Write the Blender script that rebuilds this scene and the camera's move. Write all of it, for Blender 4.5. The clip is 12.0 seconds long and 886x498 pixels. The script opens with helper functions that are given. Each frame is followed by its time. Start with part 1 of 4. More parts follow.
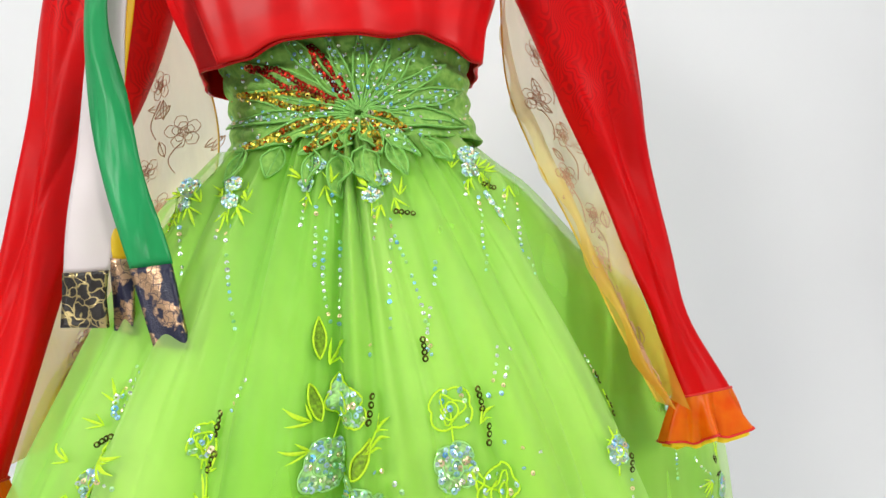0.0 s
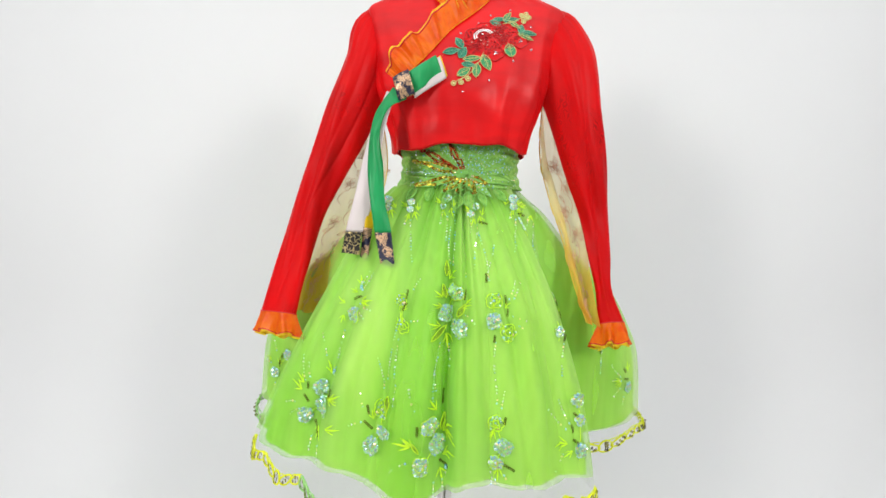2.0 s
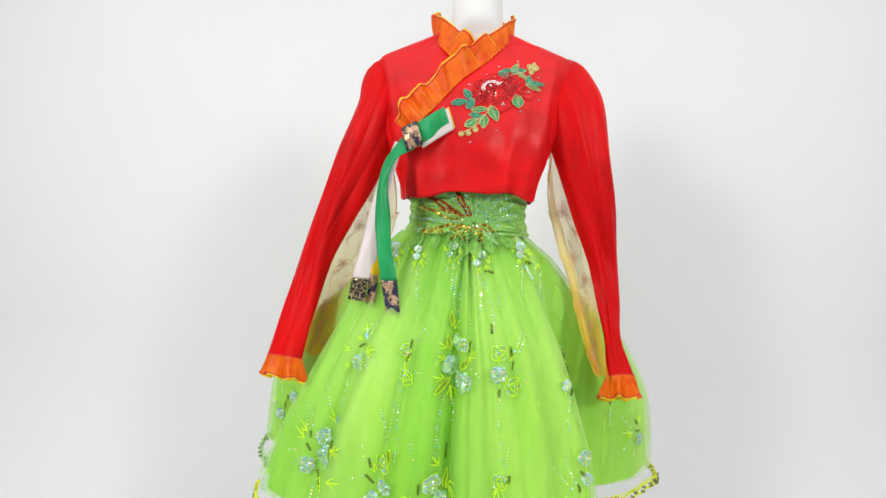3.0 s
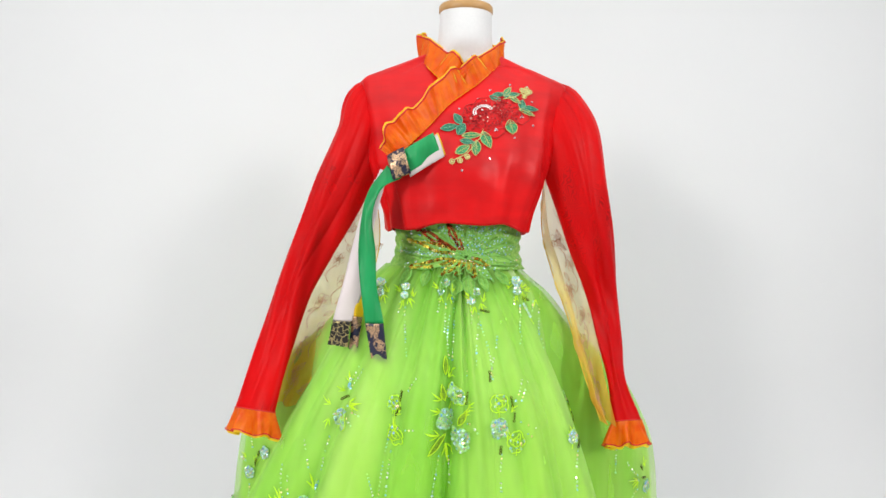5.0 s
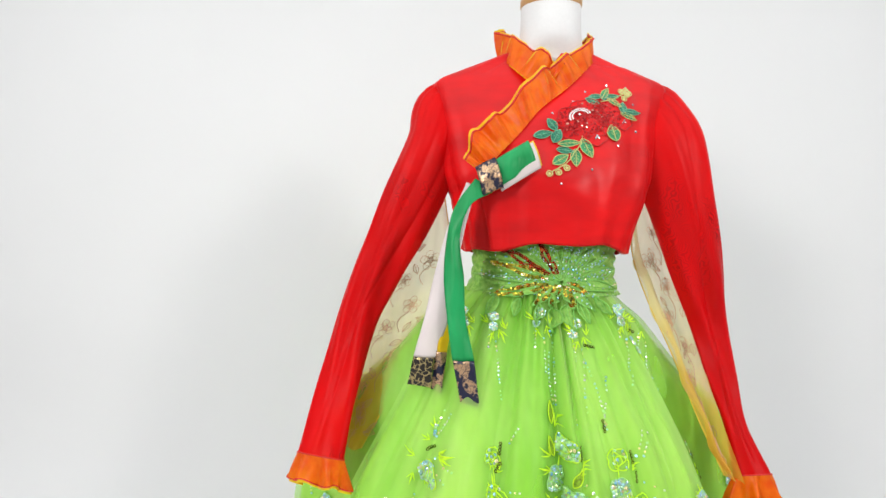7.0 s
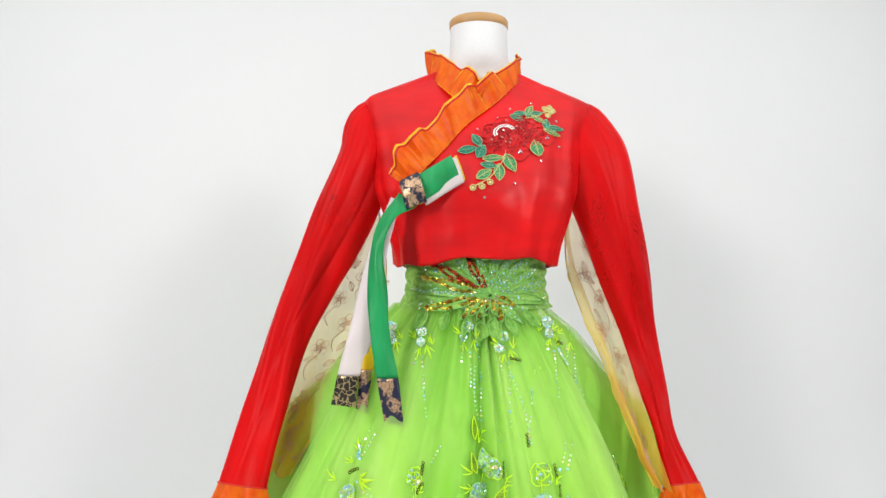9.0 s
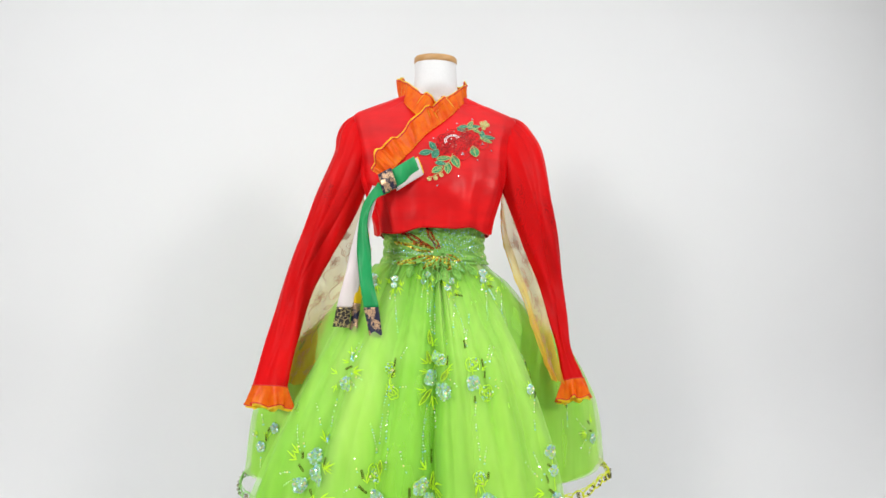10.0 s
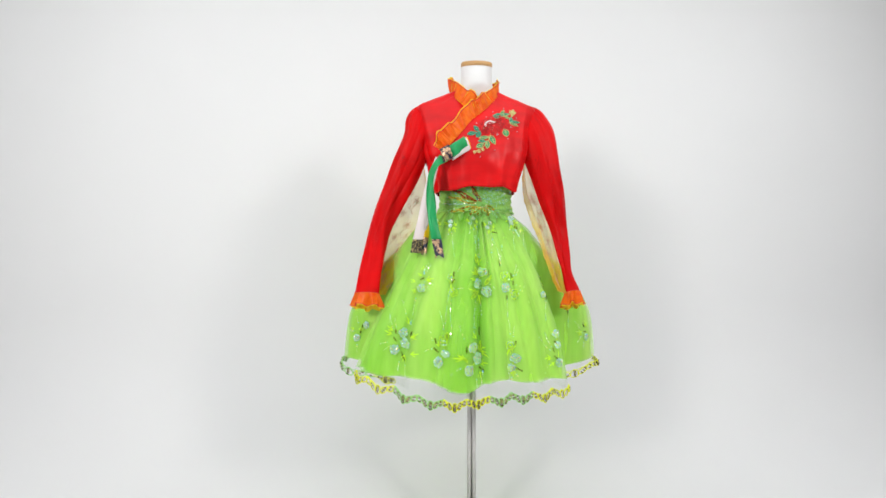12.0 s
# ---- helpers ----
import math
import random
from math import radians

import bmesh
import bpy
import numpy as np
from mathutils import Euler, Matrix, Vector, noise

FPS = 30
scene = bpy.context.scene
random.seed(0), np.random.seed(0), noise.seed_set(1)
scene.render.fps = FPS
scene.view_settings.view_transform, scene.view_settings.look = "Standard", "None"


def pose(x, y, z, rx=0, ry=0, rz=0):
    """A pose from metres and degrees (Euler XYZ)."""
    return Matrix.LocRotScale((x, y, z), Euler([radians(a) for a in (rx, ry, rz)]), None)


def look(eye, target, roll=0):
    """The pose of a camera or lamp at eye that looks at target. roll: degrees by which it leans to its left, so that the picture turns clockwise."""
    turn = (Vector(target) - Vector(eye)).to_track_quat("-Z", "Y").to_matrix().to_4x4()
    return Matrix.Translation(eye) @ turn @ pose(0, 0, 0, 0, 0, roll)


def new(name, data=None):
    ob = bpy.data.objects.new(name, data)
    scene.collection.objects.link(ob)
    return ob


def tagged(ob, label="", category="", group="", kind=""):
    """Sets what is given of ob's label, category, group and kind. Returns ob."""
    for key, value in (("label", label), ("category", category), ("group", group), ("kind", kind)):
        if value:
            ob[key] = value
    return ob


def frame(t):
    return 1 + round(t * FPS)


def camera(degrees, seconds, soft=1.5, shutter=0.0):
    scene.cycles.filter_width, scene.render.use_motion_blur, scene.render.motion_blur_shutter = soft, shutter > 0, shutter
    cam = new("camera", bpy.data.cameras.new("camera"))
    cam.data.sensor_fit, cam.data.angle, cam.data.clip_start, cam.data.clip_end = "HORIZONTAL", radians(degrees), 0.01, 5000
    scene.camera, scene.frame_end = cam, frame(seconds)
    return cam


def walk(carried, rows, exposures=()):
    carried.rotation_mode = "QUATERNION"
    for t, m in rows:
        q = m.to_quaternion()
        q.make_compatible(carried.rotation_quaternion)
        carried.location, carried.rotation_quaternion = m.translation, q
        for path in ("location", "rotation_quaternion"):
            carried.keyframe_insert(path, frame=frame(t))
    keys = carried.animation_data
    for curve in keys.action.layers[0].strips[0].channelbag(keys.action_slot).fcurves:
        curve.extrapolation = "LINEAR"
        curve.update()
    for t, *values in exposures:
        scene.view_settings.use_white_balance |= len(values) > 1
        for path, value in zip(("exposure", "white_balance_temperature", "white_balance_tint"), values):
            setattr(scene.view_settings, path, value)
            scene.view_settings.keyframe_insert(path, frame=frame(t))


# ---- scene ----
cam = camera(92.8, 12.0)
PATH = [
    (0, (0.04, -0.455, 1.025), (0.212, 1.53, 0.857), -5.3),
    (0.3, (0.046, -0.5, 1.015), (0.036, 1.496, 0.877), -6.9),
    (0.5, (0.008, -0.561, 1.037), (0.032, 1.43, 0.847), -6.9),
    (0.8, (-0.079, -0.642, 1.014), (-0.037, 1.344, 0.855), -6.2),
    (1, (-0.117, -0.703, 1.002), (-0.077, 1.281, 0.752), -5.7),
    (1.2, (-0.123, -0.766, 1.004), (-0.123, 1.219, 0.722), -5.4),
    (1.5, (-0.125, -0.845, 1.016), (-0.118, 1.143, 0.793), -4.8),
    (2, (-0.034, -0.899, 1.051), (-0.027, 1.092, 0.865), 1.5),
    (2.5, (-0.008, -0.913, 1.088), (-0.07, 1.081, 0.949), 2.2),
    (3, (-0.02, -0.895, 1.105), (-0.085, 1.102, 1.006), 2.1),
    (3.2, (-0.017, -0.886, 1.111), (-0.112, 1.11, 1.026), 1.7),
    (4.8, (-0.041, -0.839, 1.124), (0.001, 1.161, 1.122), 1.4),
    (5, (-0.048, -0.826, 1.134), (-0.001, 1.174, 1.123), 1.5),
    (5.5, (-0.066, -0.816, 1.117), (-0.011, 1.183, 1.117), 1.8),
    (6, (-0.116, -0.854, 1.062), (-0.264, 1.14, 1.038), 2.0),
    (6.5, (-0.171, -0.811, 1.089), (-0.294, 1.186, 1.085), 1.9),
    (7, (-0.171, -0.733, 1.158), (-0.176, 1.266, 1.174), 1.5),
    (7.5, (-0.102, -0.619, 1.19), (-0.098, 1.38, 1.239), 1.8),
    (7.7, (-0.083, -0.559, 1.205), (-0.034, 1.44, 1.266), 1.9),
    (9.3, (-0.108, -0.8, 1.132), (0.036, 1.191, 1.252), -0.6),
    (9.5, (-0.127, -0.85, 1.12), (0.068, 1.137, 1.239), -0.7),
    (10, (-0.081, -1.01, 1.078), (0.119, 0.977, 1.186), -0.2),
    (10.5, (-0.035, -1.18, 1.042), (0.098, 0.815, 1.082), -0.0),
    (11, (-0.089, -1.273, 1.03), (0.054, 0.722, 1.061), 0.2),
    (11.5, (-0.172, -1.36, 1.0), (-0.033, 0.635, 1.024), 0.3),
    (12, (-0.218, -1.409, 0.981), (-0.064, 0.585, 0.976), 0.0),
]
walk(cam, [(t, look(eye, target, roll)) for t, eye, target, roll in PATH])

# ---- light ----
world = bpy.data.worlds.new("world")
scene.world = world
world.use_nodes = True
world.node_tree.nodes["Background"].inputs[0].default_value = (0.9, 0.95, 1.0, 1)
world.node_tree.nodes["Background"].inputs[1].default_value = 0.1
scene.view_settings.exposure = 0.0


def area_lamp(name, eye, target, width, height, watts, colour):
    data = bpy.data.lights.new(name, "AREA")
    data.shape, data.size, data.size_y, data.energy, data.color = "RECTANGLE", width, height, watts, colour
    ob = new(name, data)
    ob.matrix_world = look(eye, target)
    return ob


area_lamp("studio_light", (-1.9, -2.0, 1.85), (0.1, 0.3, 1.15), 0.50, 0.50, 40, (1, 0.985, 0.962))
area_lamp("studio_light", (1.9, -2.0, 2.1), (-0.1, 0.3, 1.05), 0.50, 0.50, 33.5, (1, 0.985, 0.962))
# added unseen overhead fill, evens out wall brightness and weakens the shadows
area_lamp("overhead_fill", (0, -1.0, 2.75), (0, -1.0, 0), 4.4, 2.2, 32, (0.89, 0.955, 1))


# ---- materials ----
def material(name):
    m = bpy.data.materials.new(name)
    m.use_nodes = True
    nt = m.node_tree
    b = nt.nodes["Principled BSDF"]
    return m, nt, b


def node(nt, kind, **values):
    n = nt.nodes.new(kind)
    for k, v in values.items():
        n.inputs[k.replace("_", " ")].default_value = v
    return n


def ramp(nt, source, stops):
    r = nt.nodes.new("ShaderNodeValToRGB")
    while len(r.color_ramp.elements) < len(stops):
        r.color_ramp.elements.new(0.5)
    for e, (at, c) in zip(r.color_ramp.elements, stops):
        e.position, e.color = at, (*c, 1)
    nt.links.new(source, r.inputs[0])
    return r.outputs[0]


def noise_of(nt, scale, detail=3.0, rough=0.5, stretch=None):
    co = nt.nodes.new("ShaderNodeTexCoord").outputs["Object"]
    if stretch:
        mp = nt.nodes.new("ShaderNodeMapping")
        mp.inputs["Scale"].default_value = stretch
        nt.links.new(co, mp.inputs[0])
        co = mp.outputs[0]
    n = node(nt, "ShaderNodeTexNoise", Scale=scale, Detail=detail, Roughness=rough)
    nt.links.new(co, n.inputs["Vector"])
    return n.outputs[0]


def bump(nt, b, source, strength, distance):
    bm = node(nt, "ShaderNodeBump", Strength=strength, Distance=distance)
    nt.links.new(source, bm.inputs["Height"])
    nt.links.new(bm.outputs[0], b.inputs["Normal"])
    return bm


def cloth(name, dark, light, rough=0.5, scale=9.0, stretch=(1, 1, 0.25), sheer=0.0, glow=0.0, sheen=0.2, weave=900.0, spec=0.4, detail=3.0, crease=0.0, run=(1, 1, 0.45), gaps=25.0, moire=0.0, relief=0.12, even=False):
    """Woven cloth: two scales of colour, a fine weave, light passing through (glow) and gaps between threads (sheer)."""
    m, nt, b = material(name)
    col = ramp(nt, noise_of(nt, scale, detail, 0.5, stretch), [(0.3, dark), (0.72, light)])
    if moire:
        # wood-grain rings where two sheer layers lie on each other
        co = nt.nodes.new("ShaderNodeTexCoord").outputs["Object"]
        rings = node(nt, "ShaderNodeTexWave", Scale=80.0, Distortion=34.0, Detail=1.0)
        rings.inputs["Detail Scale"].default_value = 0.5
        nt.links.new(co, rings.inputs["Vector"])
        where = ramp(nt, noise_of(nt, 9.0, 1.0, 0.5, (1, 1, 0.6)), [(0.54, (0, 0, 0)), (0.66, (moire,) * 3)])
        over = nt.nodes.new("ShaderNodeMix")
        over.data_type = "RGBA"
        over.inputs[7].default_value = (*[c * 0.55 for c in dark], 1)
        cut = nt.nodes.new("ShaderNodeMath")
        cut.operation = "MULTIPLY"
        nt.links.new(ramp(nt, rings.outputs["Fac"], [(0.55, (0, 0, 0)), (0.85, (1, 1, 1))]), cut.inputs[0])
        nt.links.new(where, cut.inputs[1])
        nt.links.new(cut.outputs[0], over.inputs[0])
        nt.links.new(col, over.inputs[6])
        col = over.outputs[2]
    nt.links.new(col, b.inputs["Base Color"])
    b.inputs["Roughness"].default_value = rough
    b.inputs["Specular IOR Level"].default_value = spec
    b.inputs["Sheen Weight"].default_value = sheen
    fine = bump(nt, b, noise_of(nt, weave, 2.0, 0.6), relief, 0.0008)
    if crease:
        broad = node(nt, "ShaderNodeBump", Strength=crease, Distance=0.012)
        nt.links.new(noise_of(nt, 22.0, 3.0, 0.55, run), broad.inputs["Height"])
        nt.links.new(broad.outputs[0], fine.inputs["Normal"])
    out = nt.nodes["Material Output"]
    last = b.outputs[0]
    if glow:
        t = nt.nodes.new("ShaderNodeBsdfTranslucent")
        nt.links.new(col, t.inputs[0])
        mix = node(nt, "ShaderNodeMixShader", Fac=glow)
        nt.links.new(last, mix.inputs[1])
        nt.links.new(t.outputs[0], mix.inputs[2])
        last = mix.outputs[0]
    if sheer:
        t = nt.nodes.new("ShaderNodeBsdfTransparent")
        mix = nt.nodes.new("ShaderNodeMixShader")
        amount = nt.nodes.new("ShaderNodeMapRange")
        amount.inputs["To Min"].default_value = min(1.0, sheer * (1.06 if even else 1.4))
        amount.inputs["To Max"].default_value = sheer * (0.94 if even else 0.5)
        nt.links.new(noise_of(nt, gaps, 3.0, 0.6, (1, 1, 0.12)), amount.inputs["Value"])
        nt.links.new(amount.outputs[0], mix.inputs[0])
        nt.links.new(last, mix.inputs[1])
        nt.links.new(t.outputs[0], mix.inputs[2])
        last = mix.outputs[0]
    nt.links.new(last, out.inputs[0])
    return m


def plain(name, colour, rough=0.5, metal=0.0, scale=40.0, vary=0.12, relief=0.0):
    m, nt, b = material(name)
    lo, hi = [c * (1 - vary) for c in colour], [min(1, c * (1 + vary)) for c in colour]
    nt.links.new(ramp(nt, noise_of(nt, scale), [(0.3, lo), (0.7, hi)]), b.inputs["Base Color"])
    b.inputs["Roughness"].default_value, b.inputs["Metallic"].default_value = rough, metal
    if relief:
        bump(nt, b, noise_of(nt, scale * 6), relief, 0.002)
    return m


def sequins(name, stops, rough=0.18, metal=1.0):
    """Sequins: each its own hue, mirror-like; glints and iridescence are painted into the stops."""
    m, nt, b = material(name)
    g = nt.nodes.new("ShaderNodeNewGeometry")
    nt.links.new(ramp(nt, g.outputs["Random Per Island"], stops), b.inputs["Base Color"])
    grey = ramp(nt, g.outputs["Random Per Island"], [(0.0, (rough * 1.9,) * 3), (0.5, (rough * 1.7,) * 3), (0.9, (rough * 1.2,) * 3), (0.95, (rough * 0.4,) * 3)])
    nt.links.new(grey, b.inputs["Roughness"])
    b.inputs["Metallic"].default_value = metal
    return m


WALL = plain("matt white wall paint", (0.770, 0.77, 0.774), 0.85, scale=1.3, vary=0.012, relief=0.03)
FORM = plain("white jersey", (0.74, 0.735, 0.73), 0.8, scale=200, vary=0.02, relief=0.05)
WOOD = plain("pale beech", (0.50, 0.28, 0.10), 0.45, scale=30, vary=0.15)
STEEL = plain("brushed steel", (0.62, 0.60, 0.58), 0.32, 1.0, scale=60, vary=0.05)
RED = cloth("red organza", (0.56, 0.002, 0.004), (0.86, 0.004, 0.006), 0.42, 13, (0.5, 0.5, 1.6), glow=0.1, sheen=0.0, spec=0.28, weave=900.0, crease=0.3, run=(0.35, 0.35, 0.5), detail=5.0, relief=0.12)
RED_SHEER = cloth("sheer red organza", (0.56, 0.002, 0.004), (0.90, 0.003, 0.005), 0.40, 9, (1, 1, 0.22), sheer=0.08, glow=0.28, sheen=0.0, spec=0.09, crease=0.3, run=(0.8, 0.8, 0.25), moire=0.85, gaps=5.0, weave=900.0, relief=0.15)
ORANGE = cloth("sheer orange organza", (0.90, 0.12, 0.003), (1.0, 0.29, 0.008), 0.38, 45, None, sheer=0.09, glow=0.5, sheen=0.0, crease=0.2, run=(2, 2, 2))
YELLOW = cloth("yellow organza", (0.95, 0.66, 0.01), (1.0, 0.78, 0.02), 0.45, 30, None, glow=0.35)
RED_EDGE = plain("red stitched edge", (0.62, 0.012, 0.004), 0.55)
DARK_RED = plain("dark red stitching", (0.48, 0.006, 0.006), 0.6)
# upright streaks in the lime and tulle colours paint in light and dark folds
LIME = cloth("lime satin lining", (0.25, 0.63, 0.02), (0.50, 0.84, 0.05), 0.45, 6, (1, 1, 0.14), glow=0.12, crease=0.5, run=(0.6, 0.6, 0.08))
TULLE = cloth("sheer lime tulle", (0.34, 0.77, 0.09), (0.71, 0.95, 0.33), 0.55, 8, (1, 1, 0.10), sheer=0.57, glow=0.4, crease=0.3, run=(0.9, 0.9, 0.06), gaps=13.0)
HEM_TULLE = cloth("pale sheer organza", (0.62, 0.82, 0.55), (0.82, 0.90, 0.78), 0.5, 16, (1, 1, 0.06), sheer=0.92, glow=0.4, even=True)
LACE = cloth("green lace", (0.15, 0.42, 0.045), (0.36, 0.66, 0.12), 0.6, 150, None, glow=0.1, weave=330, relief=0.7, detail=4.0)
GREEN = cloth("green satin ribbon", (0.008, 0.28, 0.07), (0.03, 0.52, 0.17), 0.4, 24, (1, 1, 0.3), glow=0.3, sheen=0.0, crease=0.6, run=(1.6, 1.6, 0.3))
PINKWHITE = cloth("pale pink ribbon", (0.78, 0.68, 0.68), (0.84, 0.76, 0.75), 0.5, 12, None, glow=0.2)


# ---- building helpers ----
def obj(name, verts, faces, mat, parent=None, label="", smooth=True, thick=0.0):
    me = bpy.data.meshes.new(name)
    me.from_pydata([tuple(v) for v in verts], [], faces)
    for one in mat if isinstance(mat, (list, tuple)) else [mat]:
        me.materials.append(one)
    if smooth:
        me.polygons.foreach_set("use_smooth", [True] * len(me.polygons))
    me.update()
    ob = new(name, me)
    ob.parent = parent
    if label:
        ob["label"] = label
    if thick:
        s = ob.modifiers.new("thickness", "SOLIDIFY")
        s.thickness, s.offset = thick, 0.0
    return ob


def sheet(fn, nu, nv, closed=False):
    """A surface fn(u, v), u and v from 0 to 1; closed: round in u."""
    cols = nu if closed else nu + 1
    verts = [fn(i / nu, j / nv) for j in range(nv + 1) for i in range(cols)]
    faces = []
    for j in range(nv):
        for i in range(nu):
            k = (i + 1) % cols
            faces.append((j * cols + i, j * cols + k, (j + 1) * cols + k, (j + 1) * cols + i))
    return verts, faces


def table(rows, x):
    """Smooth reading of rows (x, a, b, ...) at x; x falls or rises."""
    xs = [r[0] for r in rows]
    if xs[0] > xs[-1]:
        rows, xs = rows[::-1], xs[::-1]
    out = []
    for k in range(1, len(rows[0])):
        ys = [r[k] for r in rows]
        n = len(xs)
        if x <= xs[0]:
            out.append(ys[0])
            continue
        if x >= xs[-1]:
            out.append(ys[-1])
            continue
        i = max(j for j in range(n - 1) if xs[j] <= x)
        h = xs[i + 1] - xs[i]
        d = (ys[i + 1] - ys[i]) / h
        d0 = (ys[i + 1] - ys[i - 1]) / (xs[i + 1] - xs[i - 1]) if i else d
        d1 = (ys[i + 2] - ys[i]) / (xs[i + 2] - xs[i]) if i + 2 < n else d
        s = (x - xs[i]) / h
        out.append((2 * s**3 - 3 * s**2 + 1) * ys[i] + (s**3 - 2 * s**2 + s) * h * d0 + (3 * s**2 - 2 * s**3) * ys[i + 1] + (s**3 - s**2) * h * d1)
    return out


def wob(*a):
    return noise.noise(Vector(a))


def tube(points, radius, sides=6):
    """Verts and faces of a thin tube along points."""
    verts, faces = [], []
    n = len(points)
    for i, p in enumerate(points):
        d = (Vector(points[min(i + 1, n - 1)]) - Vector(points[max(i - 1, 0)])).normalized()
        a = d.orthogonal().normalized() if abs(d.y) > 0.9 else d.cross(Vector((0, 1, 0))).normalized()
        b = d.cross(a)
        r = radius(i / max(1, n - 1)) if callable(radius) else radius
        for k in range(sides):
            w = 2 * math.pi * k / sides
            verts.append(Vector(p) + a * (r * math.cos(w)) + b * (r * math.sin(w)))
    for i in range(n - 1):
        for k in range(sides):
            faces.append((i * sides + k, i * sides + (k + 1) % sides, (i + 1) * sides + (k + 1) % sides, (i + 1) * sides + k))
    faces.append(tuple(range(sides))[::-1])
    faces.append(tuple(range((n - 1) * sides, n * sides)))
    return verts, faces


def joined(*pieces):
    verts, faces = [], []
    for v, f in pieces:
        k = len(verts)
        verts += list(v)
        faces += [tuple(i + k for i in face) for face in f]
    return verts, faces


# ---- the room ----
WALL_Y, COVE = 0.80, 0.70


def sweep(u, v):
    """The back wall runs in a curve into the floor."""
    x = -3.6 + 7.2 * u
    if v < 0.45:
        return (x, WALL_Y, 2.8 - (2.8 - COVE) * v / 0.45)
    if v < 0.65:
        a = (v - 0.45) / 0.2 * math.pi / 2
        return (x, WALL_Y - COVE + COVE * math.cos(a), COVE - COVE * math.sin(a))
    return (x, WALL_Y - COVE - (v - 0.65) / 0.35 * 4.1, 0)


def structure(name, verts, faces, mat, label):
    return tagged(obj(name, verts, faces, mat), label, name.split("_")[0], kind="structure")


def slab(x0, y0, z0, x1, y1, z1):
    v = [(x, y, z) for z in (z0, z1) for y in (y0, y1) for x in (x0, x1)]
    return v, [(0, 2, 3, 1), (4, 5, 7, 6), (0, 1, 5, 4), (2, 6, 7, 3), (0, 4, 6, 2), (1, 3, 7, 5)]


v, f = sheet(sweep, 8, 60)
backdrop = structure("backdrop", v, f, WALL, "plain white studio wall curving into a white floor")
backdrop.modifiers.new("thickness", "SOLIDIFY").thickness = 0.03
backdrop.modifiers["thickness"].offset = -1
structure("wall_west", *slab(-3.75, -3.75, 0, -3.6, 1.0, 2.8), WALL, "plain white painted side wall")
structure("wall_east", *slab(3.6, -3.75, 0, 3.75, 1.0, 2.8), WALL, "plain white painted side wall")
structure("wall_south", *slab(-3.75, -3.75, 0, 3.75, -3.6, 2.8), WALL, "plain white painted wall")
structure("ceiling", *slab(-3.75, -3.75, 2.8, 3.75, 1.0, 2.95), WALL, "plain white painted ceiling")


# ---- dress form and stand ----
def ring(cx, cy, z, a, b, k=2.0):
    def at(u):
        w = 2 * math.pi * u
        s, c = math.sin(w), math.cos(w)
        return (cx + a * math.copysign(abs(s) ** (2 / k), s), cy - b * math.copysign(abs(c) ** (2 / k), c), z)
    return at


def dress_form():
    rows = [(0.66, 0.03, 0.03), (0.70, 0.10, 0.08), (0.80, 0.125, 0.09), (0.95, 0.13, 0.09), (1.05, 0.115, 0.075), (1.13, 0.105, 0.062), (1.25, 0.125, 0.08),
            (1.36, 0.145, 0.075), (1.43, 0.16, 0.05), (1.465, 0.13, 0.035), (1.495, 0.07, 0.032), (1.515, 0.056, 0.046), (1.545, 0.052, 0.05), (1.588, 0.0505, 0.0505)]
    def torso(u, v):
        z = rows[0][0] + (rows[-1][0] - rows[0][0]) * v
        a, b = table(rows, z)
        return ring(0.004, 0.0, z, a, b)(u)
    v, f = sheet(torso, 48, 90, True)
    n = len(f)
    cap = [(1.588, 0.0505), (1.590, 0.0525), (1.6, 0.0525), (1.6035, 0.050), (1.6045, 0.001)]
    cv, cf = sheet(lambda u, w: ring(0.004, 0, *[cap[round(w * 4)][i] for i in (0, 1)], cap[round(w * 4)][1])(u), 48, 4, True)
    v, f = joined((v, f), (cv, cf))
    v = [(x, y, z + 0.27 * y * max(0.0, min(1.0, (z - 1.52) / 0.06))) for x, y, z in v]
    ob = obj("mannequin", v, f, [FORM, WOOD])
    for p in ob.data.polygons[n:]:
        p.material_index = 1
    return tagged(ob, "white headless dress form with a pale wooden neck cap", "mannequin")


dress_form()
stand = tagged(new("mannequin_stand"), "slim grey steel twin-tube stand under the dress form", "stand")
for x in (-0.0205, -0.0055):
    obj("pole", *tube([(x, 0, 0.001), (x, 0, 0.3), (x, 0, 0.72)], 0.0075, 16), STEEL, stand)

# ---- skirt ----
skirt = tagged(new("skirt"), "bright lime green tulle skirt with sequin flowers and a lace hem", "skirt")
FRONT = [(1.10, 0.125, 0.080), (1.075, 0.153, 0.095), (1.05, 0.183, 0.110), (0.975, 0.226, 0.152), (0.89, 0.268, 0.198), (0.80, 0.312, 0.228), (0.69, 0.355, 0.255),
         (0.58, 0.382, 0.275), (0.50, 0.392, 0.285)]
BACK = [(1.10, 0.125, 0.085), (1.075, 0.153, 0.11), (1.05, 0.185, 0.13), (0.975, 0.25, 0.18), (0.89, 0.345, 0.24), (0.78, 0.408, 0.30), (0.71, 0.425, 0.32), (0.615, 0.435, 0.34),
        (0.50, 0.445, 0.35)]


